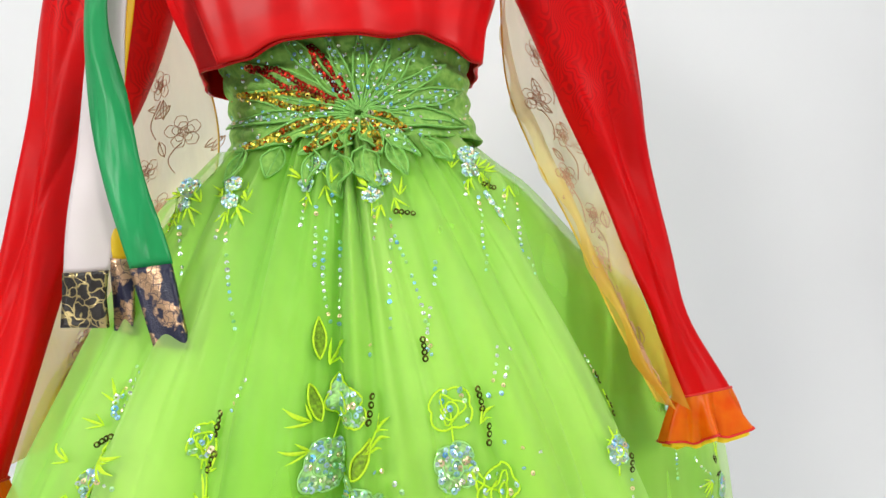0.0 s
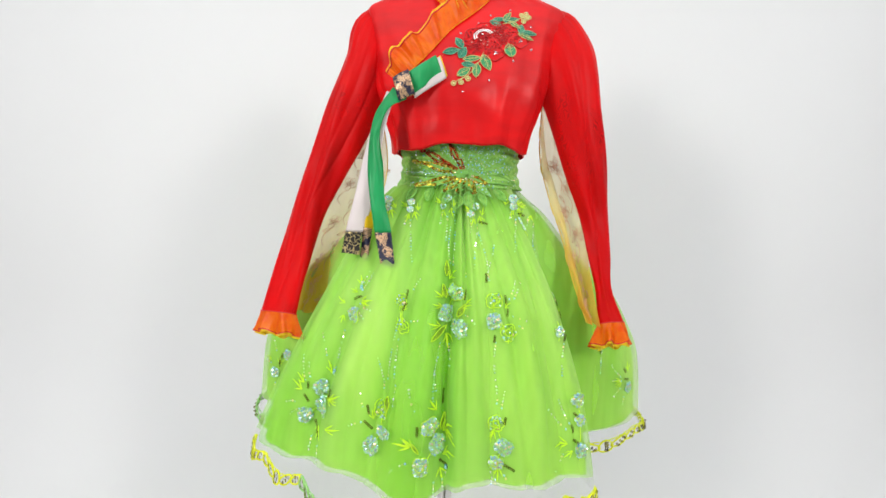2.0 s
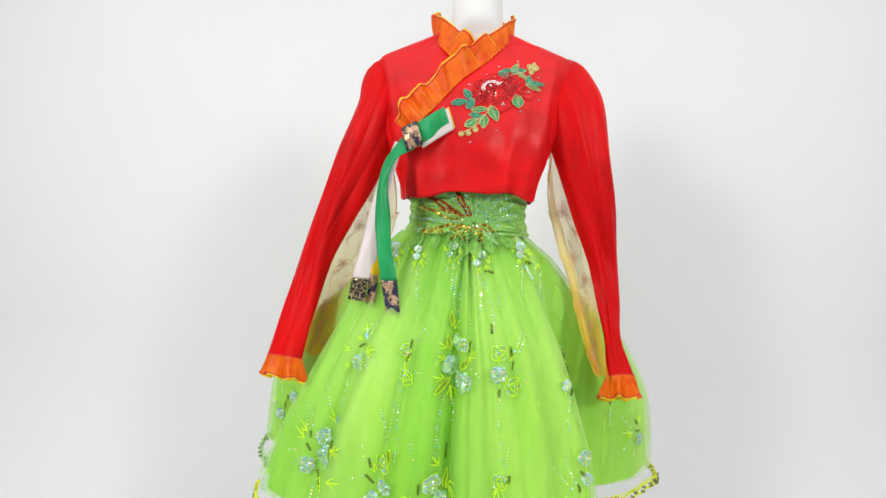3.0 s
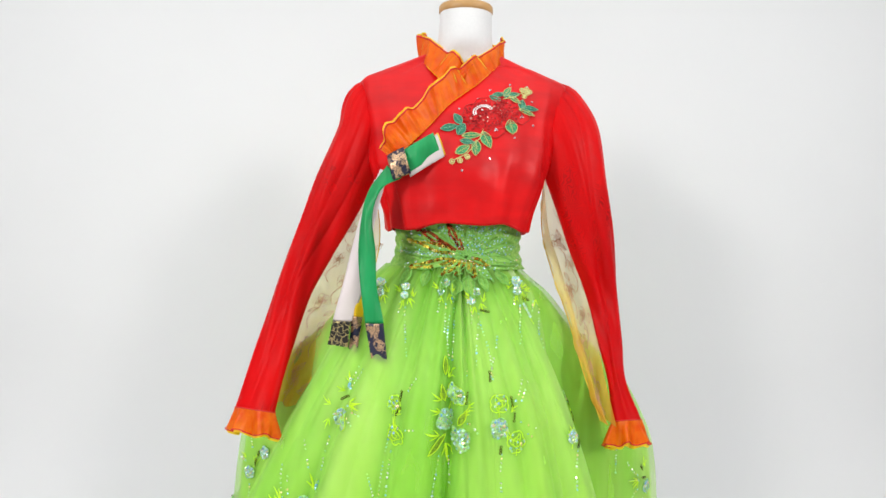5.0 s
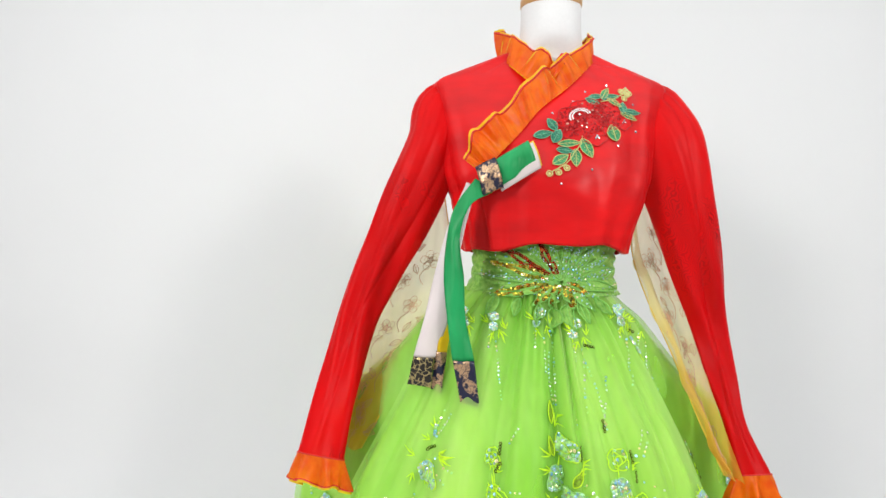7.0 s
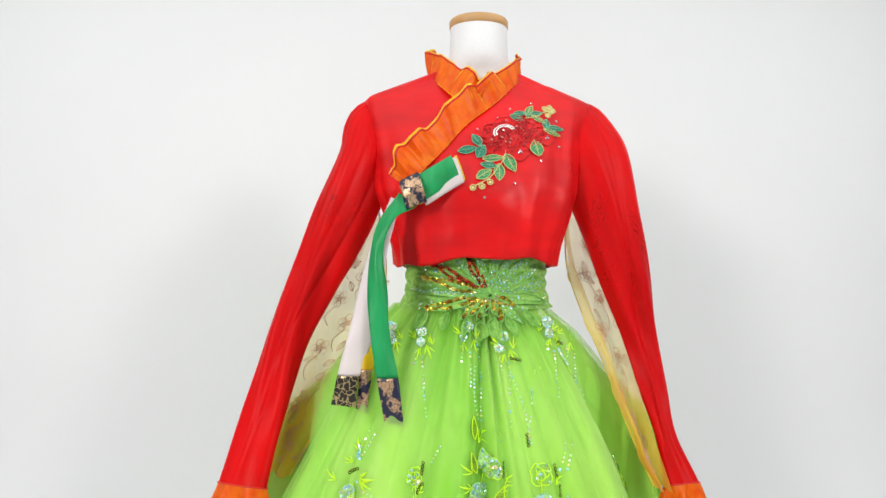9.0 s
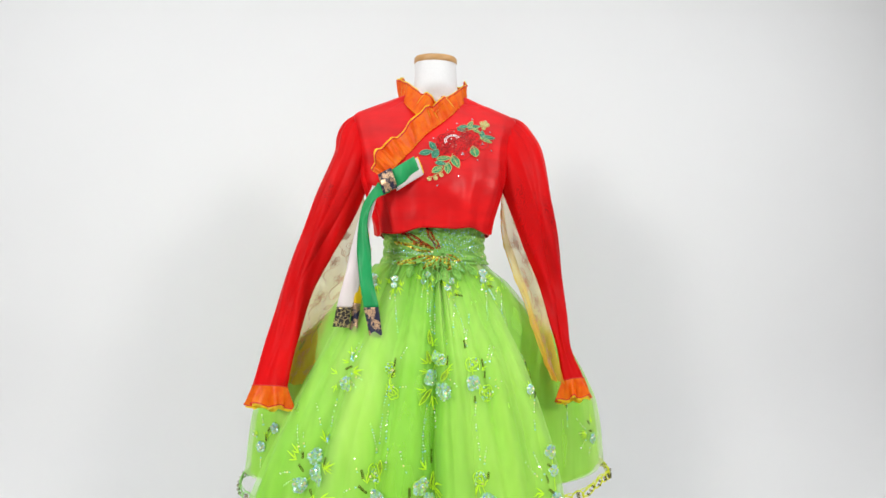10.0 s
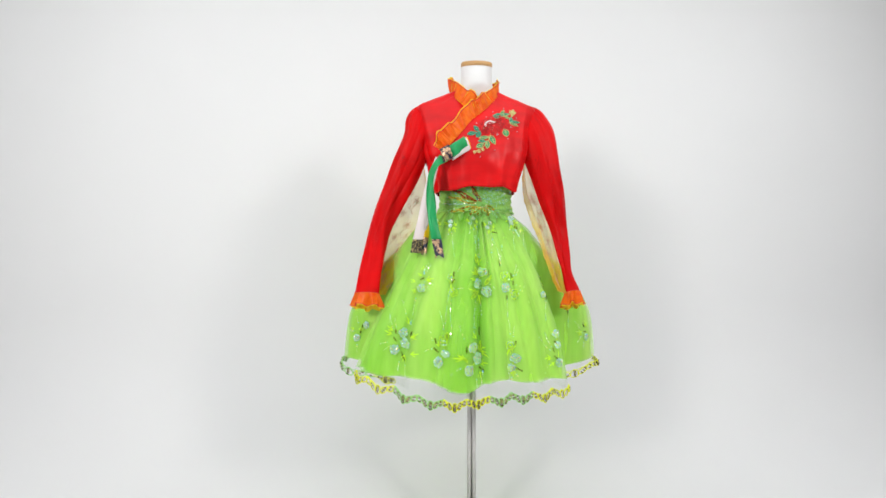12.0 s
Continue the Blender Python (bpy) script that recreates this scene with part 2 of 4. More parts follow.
def pleat(th, z, seed=0.0):
    """Soft uneven folds, tight at the waist and wide at the hem."""
    d = max(0.0, min(1.0, (1.10 - z) / 0.5)) ** 0.8
    top = math.exp(-((1.05 - z) / 0.19) ** 2)
    q = th + 0.10 * wob(th * 2.3, 0.4, seed) + 0.03 * wob(th * 3, z * 4, seed + 7)
    f = 1.15 * abs(math.sin(8.3 * q + 0.9 + seed)) ** 0.8 + 0.55 * abs(math.sin(13.7 * q + 2.1 + seed)) - 1.0 + 0.25 * math.sin(27.0 * q + 0.4)
    fine = math.sin(31 * q + 3 * wob(th * 4, 1.0, seed)) + 0.6 * math.sin(53 * q + 2 * wob(th * 5, 2.0, seed))
    # a few deep folds, the deepest down the middle
    for at, width, depth in ((-0.84, 0.05, 0.014), (-0.46, 0.045, 0.024), (-0.05, 0.034, 0.036), (0.20, 0.04, 0.012), (0.44, 0.045, 0.026), (0.74, 0.045, 0.016)):
        f -= depth / 0.031 * math.exp(-(((th if th < 3 else 9) - at - 0.05 * wob(z * 5, at, 1.0)) / width) ** 2) * (1.3 - 0.5 * d)
    f *= 1 - 0.72 * max(0.0, min(1.0, (0.74 - z) / 0.16))
    return 0.026 * f * d + 0.0070 * top * fine * (0.6 + 0.8 * wob(th * 3, 5.0, seed))


def front_shape(th, z, out=0.0):
    a, b = table(FRONT, z)
    low = max(0.0, min(1.0, (0.92 - z) / 0.30))
    a *= 1.05 + 0.09 * low if th < 0 else 0.93 + 0.035 * low
    r = 1 / math.sqrt((math.sin(th) / a) ** 2 + (math.cos(th) / b) ** 2) + pleat(th, z) + out
    r *= 1 - 0.42 * max(0.0, (th - 0.83) / 0.34) ** 1.5 * max(0.0, min(1.0, (1.06 - z) / 0.2))
    return Vector((r * math.sin(th) - 0.004, -r * math.cos(th), z))


def tucked(th):
    """0 where a side panel slips under the front one, 1 further round."""
    return max(0.0, min(1.0, (min(th - BA, BB - th) - 0.20) / 0.36))


def back_shape(th, z, out=0.0):
    a, b = table(BACK, z)
    a *= 1.035 if th > math.pi else 0.975
    e = tucked(th)
    r = 1 / math.sqrt((math.sin(th) / a) ** 2 + (math.cos(th) / b) ** 2) + pleat(th, z, 5.0) + out
    r *= 0.54 + 0.46 * (3 * e * e - 2 * e**3)
    return Vector((r * math.sin(th) - 0.004, -r * math.cos(th), z))


FA, FB = -1.27, 1.17
BA, BB = 1.06, 2 * math.pi - 1.16


def lining_hem(th):
    return 0.604 + 0.012 * max(0, -th - 0.25) + 0.012 * math.sin(5 * th) + 0.008 * math.sin(9 * th + 1)


def scallop(th):
    q = (th * 4.6) % 1.0
    return 0.008 * math.sin(math.pi * q)


def front_hem(th):
    return 0.559 + 0.042 * max(0, -th - 0.45) + 0.03 * max(0, th - 0.45) + 0.008 * math.sin(4 * th + 0.5) - scallop(th)


def back_hem(th):
    return 0.588 - 0.040 * (1 - tucked(th)) + 0.006 * math.sin(6 * th) - scallop(th)


TOP = 1.098
v, f = sheet(lambda u, w: front_shape(FA + (FB - FA) * u, TOP + (lining_hem(FA + (FB - FA) * u) - TOP) * w, -0.008), 260, 60)
obj("front_lining", v, f, LIME, skirt, "bright lime satin lining")
def over(shape, lo, hi, upper, lower, nu, nv):
    return sheet(lambda u, w: (lambda th: shape(th, upper(th) + (lower(th) - upper(th)) * w, 0.004))(lo + (hi - lo) * u), nu, nv)


def back_lining_hem(th):
    return 0.618 - 0.035 * (1 - tucked(th)) + 0.006 * math.sin(7 * th)


v, f = sheet(lambda u, w: (lambda th: back_shape(th, TOP + (back_lining_hem(th) - TOP) * w, -0.008))(BA + (BB - BA) * u), 300, 50)
obj("back_lining", v, f, LIME, skirt, "bright lime satin lining")
front_tulle = obj("front_overskirt", *over(front_shape, FA, FB, lambda th: TOP, lining_hem, 420, 62), TULLE, skirt, "sheer embroidered lime tulle")
obj("front_hem_band", *over(front_shape, FA, FB, lining_hem, front_hem, 420, 8), HEM_TULLE, skirt, "pale see-through organza hem")
back_tulle = obj("back_overskirt", *over(back_shape, BA, BB, lambda th: TOP, back_lining_hem, 520, 56), TULLE, skirt, "sheer embroidered lime tulle")
obj("back_hem_band", *over(back_shape, BA, BB, back_lining_hem, back_hem, 520, 6), HEM_TULLE, skirt, "pale see-through organza hem")
WAIST = [(1.19, 0.124, 0.080), (1.15, 0.120, 0.077), (1.12, 0.121, 0.077), (1.095, 0.130, 0.084)]
v, f = sheet(lambda u, w: (lambda z: ring(0, 0.0, z, *[q + 0.0018 * math.sin(6.283 * (48 * z + 0.9 * math.sin(6.283 * u + 0.6) + 0.5 * wob(5 * math.sin(6.283 * u), 5 * math.cos(6.283 * u), 8 * z))) for q in table(WAIST, z)])(u))(1.19 - 0.095 * w), 200, 48, True)
waistband = obj("waistband", v, f, LACE, skirt, "green lace waistband", thick=0.002)

# ---- jacket ----
jacket = tagged(new("jacket"), "cropped red organza jacket with orange ruffles and embroidery", "jacket")
BODY = [(1.160, 0.139, 0.098, 0.10), (1.20, 0.146, 0.106, 0.10), (1.27, 0.164, 0.112, 0.105), (1.33, 0.178, 0.094, 0.105), (1.39, 0.189, 0.070, 0.10), (1.43, 0.194, 0.050, 0.085),
        (1.452, 0.194, 0.040, 0.07), (1.468, 0.160, 0.034, 0.06), (1.484, 0.12, 0.031, 0.055), (1.502, 0.076, 0.030, 0.05)]


def body_shape(u, w):
    th = 2 * math.pi * u
    z = 1.160 + (1.502 - 1.160) * w
    a, b, c = table(BODY, z)
    s, k = math.sin(th), math.cos(th)
    fold = (1 - w) ** 2 * (0.003 * math.sin(7 * th + 1) + 0.002 * math.sin(17 * th)) + 0.003 * wob(3 * s, 3 * k, z * 14)
    fold += 0.006 * abs(math.sin(48 * (z - 1.2) + 7 * abs(s))) ** 0.7 * max(0.0, abs(s) - 0.45) * math.exp(-((z - 1.28) / 0.07) ** 2)
    fold += 0.0022 * wob(7 * s + 2 * z, 7 * k, z * 9) + 0.0030 * math.exp(-abs(s + 0.52) / 0.05) * (1 - w) ** 0.5
    fold += 0.0032 * math.sin(30 * (z - 1.2) + 8 * s + 2 * wob(2 * s, z * 8, 1.0)) * math.exp(-((z - 1.27) / 0.07) ** 2) * max(0.0, k) + 0.004 * wob(2.6 * s, 2.6 * k, z * 7)
    a *= 1 - 0.06 * max(0.0, s) * max(0.0, min(1.0, (1.26 - z) / 0.08))
    a *= 1 + 0.015 * max(0.0, s) * max(0.0, min(1.0, (z - 1.38) / 0.05))
    x = (a + fold) * math.copysign(abs(s) ** 0.86, s)
    y = -(b + fold) * math.copysign(abs(k) ** 0.9, k) if k > 0 else -(c + fold) * k
    dz = (1 - w) ** 6 * (0.013 * max(0.0, k) ** 3 + 0.007 * abs(s) - 0.004 * max(0.0, -s) + 0.003 * math.sin(3 * th + 0.5) - 0.003 * math.sin(8 * th))
    return Vector((x, y, z + dz))


v, f = sheet(body_shape, 180, 90, True)
body = obj("bodice", v, f, RED, jacket, "glossy red organza bodice", thick=0.0015)

WRAP = [(1.160, -0.092), (1.20, -0.100), (1.262, -0.116), (1.30, -0.098), (1.34, -0.066), (1.386, -0.030), (1.43, 0.018), (1.478, 0.062)]


def wrap_shape(u, w):
    """The overlapping front of the jacket, from its slanting edge to the side seam."""
    z = 1.160 + 0.318 * w
    x = table(WRAP, z)[0]
    a = table(BODY, z)[0]
    start = math.copysign(math.asin(min(1.0, (abs(x) / a) ** (1 / 0.86))), x)
    th = start + (1.42 - start) * u
    p = body_shape(th / (2 * math.pi), (z - 1.160) / 0.342)
    n = Vector((math.sin(th), -math.cos(th), 0))
    return p + n * (0.0042 * (1 - u) ** 0.5 + 0.0006) + Vector((0, 0, -0.001 * (1 - w) ** 8))


v, f = sheet(wrap_shape, 90, 70)
wrap = obj("wrap_front", v, f, RED, jacket, "overlapping red organza front", thick=0.0012)
obj("wrap_edging", *tube([wrap_shape(0, i / 60) for i in range(61)], 0.0011, 6), RED, wrap, "rolled red edge")


def sleeve_shape(rows, phase):
    def at(u, w):
        x, y, z, hw, hd, tilt = table(rows, w)
        x2, y2, z2 = table(rows, min(1, w + 0.03))[:3]
        x1, y1, z1 = table(rows, max(0, w - 0.03))[:3]
        d = Vector((x2 - x1, y2 - y1, z2 - z1)).normalized()
        side = Vector((math.cos(tilt), math.sin(tilt), 0))
        side = (side - d * side.dot(d)).normalized()
        deep = d.cross(side)
        th = 2 * math.pi * u
        q = 1 + 0.05 * math.sin(3 * th + 6 * w + phase) * (0.4 + w) + 0.06 * wob(2 * math.cos(th), 2 * math.sin(th), 5 * w + phase)
        fold = 0.004 * math.sin(5 * th + 14 * w + phase) * math.sin(math.pi * w)
        # long pressed folds down the front and gathers at the armhole
        for start, drift, depth, width in ((0.75 + 0.2 * phase, 0.9, 0.20, 0.20), (2.30 - 0.15 * phase, -0.75, 0.17, 0.26), (1.55, 0.35 - 0.3 * phase, 0.12, 0.15)):
            q -= depth * math.exp(-abs(th - start - drift * w) / width) * min(1.0, 0.35 + 1.6 * w) * min(1.0, (1.0 - w) * 6)
        q += 0.05 * abs(math.sin(8.5 * th + phase)) * math.exp(-((w - 0.05) / 0.09) ** 2)
        return Vector((x, y, z)) + side * (hw * q * math.cos(th)) + deep * ((hd * q + fold) * math.sin(th))
    return at


LEFT = [(0.0, -0.135, 0.015, 1.412, 0.046, 0.028, 0.0), (0.035, -0.160, 0.013, 1.414, 0.050, 0.034, 0.0), (0.07, -0.175, 0.012, 1.399, 0.056, 0.040, 0.0), (0.15, -0.191, 0.008, 1.345, 0.050, 0.050, 0.0), (0.28, -0.234, 0.010, 1.24, 0.052, 0.040, 0.0),
        (0.47, -0.285, 0.012, 1.128, 0.042, 0.026, -0.05), (0.63, -0.320, 0.0, 1.035, 0.036, 0.018, -0.15), (0.83, -0.341, -0.040, 0.920, 0.037, 0.016, -0.25), (1.0, -0.352, -0.075, 0.838, 0.040, 0.020, -0.35)]
RIGHT = [(0.0, 0.150, 0.015, 1.420, 0.048, 0.028, 0.0), (0.035, 0.168, 0.013, 1.418, 0.050, 0.034, 0.0), (0.07, 0.184, 0.012, 1.408, 0.057, 0.040, 0.0), (0.15, 0.208, 0.000, 1.350, 0.063, 0.050, 0.0), (0.28, 0.237, -0.008, 1.24, 0.053, 0.040, 0.0),
         (0.45, 0.265, -0.006, 1.14, 0.043, 0.027, -0.1), (0.60, 0.284, -0.008, 1.05, 0.029, 0.018, -0.2), (0.76, 0.290, -0.038, 0.96, 0.021, 0.016, -0.35), (0.88, 0.290, -0.070, 0.900, 0.015, 0.016, -0.45), (1.0, 0.294, -0.102, 0.840, 0.024, 0.018, -0.38)]


def cuff_shape(rows, phase, length, flare, ripple, out):
    base = sleeve_shape(rows, phase)
    def at(u, w):
        p, q, c = base(u, 1.0), base(u, 0.97), Vector(table(rows, 1.0)[:3])
        r = (p - c)
        d = Vector((0, 0, -1)) * 0.8 + (p - q).normalized() * 0.2
        th = 2 * math.pi * u
        return p + d * (length * w) + r * (flare * w) + r.normalized() * (out + ripple * w * math.sin(7 * th + phase + w) + 0.5 * ripple * w * math.sin(13 * th)) + Vector((0, 0, -0.4 * ripple * w * math.sin(6 * th + phase)))
    return at


obj("hem", *tube([body_shape(i / 128, 0) for i in range(129)], 0.0016, 6), RED, jacket, "rolled red hem")
for rows, phase in ((LEFT, 0.0), (RIGHT, 2.0)):
    v, f = sheet(sleeve_shape(rows, phase), 110, 90, True)
    sleeve = obj("sleeve", v, f, RED_SHEER, jacket, "sheer red organza sleeve")
    flare = 0.20 if rows is LEFT else 0.26
    cuff = cuff_shape(rows, phase, 0.041, flare + 0.02, 0.0075, 0.001)
    v, f = sheet(cuff, 120, 8, True)
    obj("cuff_ruffle", v, f, ORANGE, sleeve, "gathered orange organza cuff")
    obj("cuff_edging", *tube([cuff(i / 120, 1) for i in range(121)], 0.0011, 6), RED_EDGE, sleeve, "red stitched cuff edge")
    obj("cuff_seam", *tube([cuff(i / 120, 0.02) for i in range(121)], 0.0011, 6), RED_EDGE, sleeve, "gathered cuff seam")
    v, f = sheet(cuff_shape(rows, phase, 0.046, flare + 0.04, 0.0075, -0.003), 120, 8, True)
    obj("cuff_lining", v, f, YELLOW, sleeve, "yellow organza under the cuff")

# ---- drapes, collar and ribbons ----
def ombre(name, stops, low, high, sheer, glow):
    """Organza dyed from one colour at the top to another at the foot."""
    m = cloth(name, (0.5, 0.5, 0.5), (0.6, 0.6, 0.6), 0.45, 20, None, sheer=sheer, glow=glow, sheen=0.0, crease=0.6, run=(1.6, 1.6, 0.2))
    nt = m.node_tree
    sep = nt.nodes.new("ShaderNodeSeparateXYZ")
    nt.links.new(nt.nodes.new("ShaderNodeTexCoord").outputs["Object"], sep.inputs[0])
    add = nt.nodes.new("ShaderNodeMath")
    add.operation = "MULTIPLY_ADD"
    add.inputs[1].default_value = 0.12
    nt.links.new(noise_of(nt, 12.0), add.inputs[0])
    nt.links.new(sep.outputs[2], add.inputs[2])
    rng = node(nt, "ShaderNodeMapRange", From_Min=low, From_Max=high)
    nt.links.new(add.outputs[0], rng.inputs["Value"])
    col = ramp(nt, rng.outputs[0], stops)
    for n in list(nt.nodes):
        if n.bl_idname in ("ShaderNodeBsdfPrincipled", "ShaderNodeBsdfTranslucent"):
            nt.links.new(col, n.inputs[0])
    return m


CREAM = ombre("cream to amber organza", [(0.0, (0.93, 0.42, 0.03)), (0.35, (0.95, 0.68, 0.12)), (0.65, (0.95, 0.84, 0.42)), (0.95, (0.97, 0.89, 0.58))], 0.85, 1.2, 0.32, 0.6)
AMBER = ombre("amber organza", [(0.0, (0.80, 0.28, 0.03)), (0.35, (0.90, 0.55, 0.08)), (0.7, (0.93, 0.76, 0.26)), (0.95, (0.95, 0.86, 0.50))], 0.85, 1.2, 0.25, 0.5)
PRINT = plain("pink brown print", (0.60, 0.34, 0.18), 0.7)
GOLD_EDGE = plain("gold stitched edge", (0.75, 0.48, 0.04), 0.5)


def brocade(name, base, metal, scale, low, high, line):
    """Dark ribbon brocade with gold figures: leafy patches, or curling lines (line)."""
    m, nt, b = material(name)
    co = nt.nodes.new("ShaderNodeTexCoord").outputs["Object"]
    warp = node(nt, "ShaderNodeTexNoise", Scale=scale * 0.8, Detail=1.0)
    nt.links.new(co, warp.inputs["Vector"])
    push = nt.nodes.new("ShaderNodeVectorMath")
    push.operation = "MULTIPLY_ADD"
    push.inputs[1].default_value = (1.6 / scale,) * 3
    nt.links.new(warp.outputs["Color"], push.inputs[0])
    nt.links.new(co, push.inputs[2])
    edge = node(nt, "ShaderNodeTexVoronoi", Scale=scale)
    edge.feature = "DISTANCE_TO_EDGE"
    nt.links.new(push.outputs[0], edge.inputs["Vector"])
    if line:
        mask = ramp(nt, edge.outputs[0], [(low, (1, 1, 1)), (high, (0, 0, 0))])
    else:
        patch = node(nt, "ShaderNodeTexNoise", Scale=scale * 0.42, Detail=2.0)
        nt.links.new(push.outputs[0], patch.inputs["Vector"])
        both = nt.nodes.new("ShaderNodeMix")
        both.data_type, both.blend_type = "RGBA", "MULTIPLY"
        both.inputs[0].default_value = 1.0
        nt.links.new(ramp(nt, patch.outputs[0], [(low, (0, 0, 0)), (high, (1, 1, 1))]), both.inputs[6])
        nt.links.new(ramp(nt, edge.outputs[0], [(0.02, (0.15, 0.15, 0.15)), (0.06, (1, 1, 1))]), both.inputs[7])
        mask = both.outputs[2]
    mix = nt.nodes.new("ShaderNodeMix")
    mix.data_type = "RGBA"
    nt.links.new(mask, mix.inputs[0])
    mix.inputs[6].default_value, mix.inputs[7].default_value = (*base, 1), (*metal, 1)
    nt.links.new(mix.outputs[2], b.inputs["Base Color"])
    nt.links.new(mask, b.inputs["Metallic"])
    b.inputs["Roughness"].default_value = 0.32
    bump(nt, b, noise_of(nt, 700.0), 0.5, 0.001)
    return m


BROCADE = brocade("navy and gold brocade", (0.008, 0.009, 0.035), (0.62, 0.40, 0.24), 170, 0.50, 0.54, False)
BROCADE_LINE = brocade("black brocade with fine gold lines", (0.014, 0.010, 0.008), (0.56, 0.44, 0.20), 110, 0.03, 0.07, True)


def bar(rows, w):
    """Reads rows of places spread evenly over 0 to 1."""
    n = len(rows) - 1
    return Vector(table([(i / n, *r) for i, r in enumerate(rows)], w))


def drape(inner, outer, sag):
    def at(u, w):
        p, q = bar(inner, w), bar(outer, w)
        r = p.lerp(q, u)
        fold = 0.010 * math.sin(2.6 * math.pi * u + 3 * w) * (0.3 + w) + 0.004 * math.sin(9 * u + 7 * w)
        return r + Vector((0, sag * math.sin(math.pi * u) + fold, 0))
    return at


def print_flower(fn, u, v, size, side):
    """One outlined blossom: five petals and a centre, drawn on the cloth."""
    c = fn(u, v)
    a, b = (fn(min(1, u + 0.02), v) - c).normalized(), (fn(u, min(1, v + 0.02)) - c).normalized()
    n = a.cross(b)
    n = n if n.y < 0 else -n
    pieces = []
    for k in range(5):
        w0 = 2 * math.pi * k / 5 + side
        pts = []
        for i in range(15):
            w = 2 * math.pi * i / 14
            r = size * (0.52 + 0.04 * math.sin(5 * w + k))
            x, y = size * 0.55 * math.cos(w0) + r * 0.62 * math.cos(w), size * 0.55 * math.sin(w0) + r * 0.62 * math.sin(w)
            pts.append(c + a * x + b * y + n * 0.0016)
        pieces.append(tube(pts, 0.0004, 4))
    return pieces


def print_leaf(fn, u, v, size, angle):
    c = fn(u, v)
    a, b = (fn(min(1, u + 0.02), v) - c).normalized(), (fn(u, min(1, v + 0.02)) - c).normalized()
    n = a.cross(b)
    n = n if n.y < 0 else -n
    d, e = a * math.cos(angle) + b * math.sin(angle), b * math.cos(angle) - a * math.sin(angle)
    out = []
    for sgn in (1, -1, 0):
        out.append(tube([c + d * (size * i / 8) + e * (sgn * size * 0.22 * math.sin(math.pi * i / 8)) + n * 0.0016 for i in range(9)], 0.0005, 4))
    return out


DRAPES = (
    (((-0.176, 0.03, 1.285), (-0.160, 0.05, 1.17), (-0.168, 0.045, 1.09), (-0.20, 0.025, 1.01), (-0.25, -0.005, 0.92), (-0.30, -0.035, 0.83)),
     ((-0.196, 0.03, 1.285), (-0.262, 0.05, 1.17), (-0.298, 0.045, 1.09), (-0.326, 0.025, 1.01), (-0.345, -0.005, 0.92), (-0.35, -0.04, 0.83))),
    (((0.174, 0.03, 1.29), (0.179, 0.05, 1.18), (0.196, 0.025, 1.09), (0.216, -0.025, 1.0), (0.226, -0.080, 0.92), (0.244, -0.122, 0.845)),
     ((0.190, 0.03, 1.29), (0.252, 0.05, 1.18), (0.276, 0.035, 1.09), (0.270, -0.010, 1.0), (0.265, -0.064, 0.92), (0.268, -0.112, 0.838))))
for side, (inner, outer) in enumerate(DRAPES):
    fn = drape(inner, outer, 0.012)
    v, f = sheet(fn, 30, 60)
    hanging = obj("hanging_panel", v, f, CREAM, jacket, "sheer cream to amber organza panel with outlined flowers")
    obj("edging", *tube([fn(0, i / 60) for i in range(61)], 0.0011, 6), GOLD_EDGE, hanging, "gold edging")
    if side:
        def rim(u, w):
            k = 34 * w + 1.5 * math.sin(5 * w)
            return fn(0.34 * u * (0.5 + 0.5 * w), w) + Vector((0.003 * math.sin(k) * (1 - u), -0.003 - 0.005 * (1 - u) * math.sin(k) - 0.006 * math.sin(math.pi * u), 0.002 * math.cos(k)))
        obj("gathered_rim", *sheet(rim, 12, 140), AMBER, hanging, "gathered amber organza rim")
    pieces = []
    rnd = random.Random(4 + side)
    for i in range(8):
        u, w = (0.36 if i % 2 else 0.62) + rnd.uniform(-0.08, 0.08), 0.10 + 0.86 * (i + 0.5) / 8
        size = 0.018 + 0.004 * rnd.random()
        for scale in (1.0, 0.62, 0.3):
            pieces += print_flower(fn, u, w, size * scale, rnd.random() * 6)
        for k in range(3):
            pieces += print_leaf(fn, max(0.06, min(0.94, u + rnd.uniform(-0.3, 0.3))), min(0.98, w + 0.055 + rnd.uniform(-0.02, 0.02)), 0.022, rnd.random() * 6)
        stalk = [fn(u + 0.10 * math.sin(3 * q / 8), min(1.0, w + 0.03 + 0.09 * q / 8)) + Vector((0, -0.0016, 0)) for q in range(9)]
        pieces.append(tube(stalk, 0.0006, 4))
    obj("flower_print", *joined(*pieces), PRINT, hanging, "pink brown printed flower outlines")


def ruffle(base, top, waves, depth, extra=0.0, phase=0.0):
    """A gathered strip between a sewn line and a loose line."""
    def at(u, w):
        p, q = bar(base, u), bar(top, u)
        r = p + (q - p) * (w * (1 + extra))
        along = (bar(base, min(1, u + 0.02)) - bar(base, max(0, u - 0.02))).normalized()
        n = along.cross((q - p).normalized())
        n = n if n.y < 0 else -n
        k = waves * 2 * math.pi * u + phase + 0.8 * wob(u * 4, phase, 0)
        return r + n * (0.003 + depth * w * math.sin(k) + 0.3 * depth * w * math.sin(2.3 * k)) + (q - p).normalized() * (0.45 * depth * math.cos(k) * w) + n * (0.0026 * (1 - w) * w * 4 * math.sin(3.1 * k)) + n * (0.0007 * (1 - w) * math.sin(5.3 * k + 2 * math.sin(k))) + Vector((0, 0, -0.25 * depth * w * math.cos(k)))
    return at


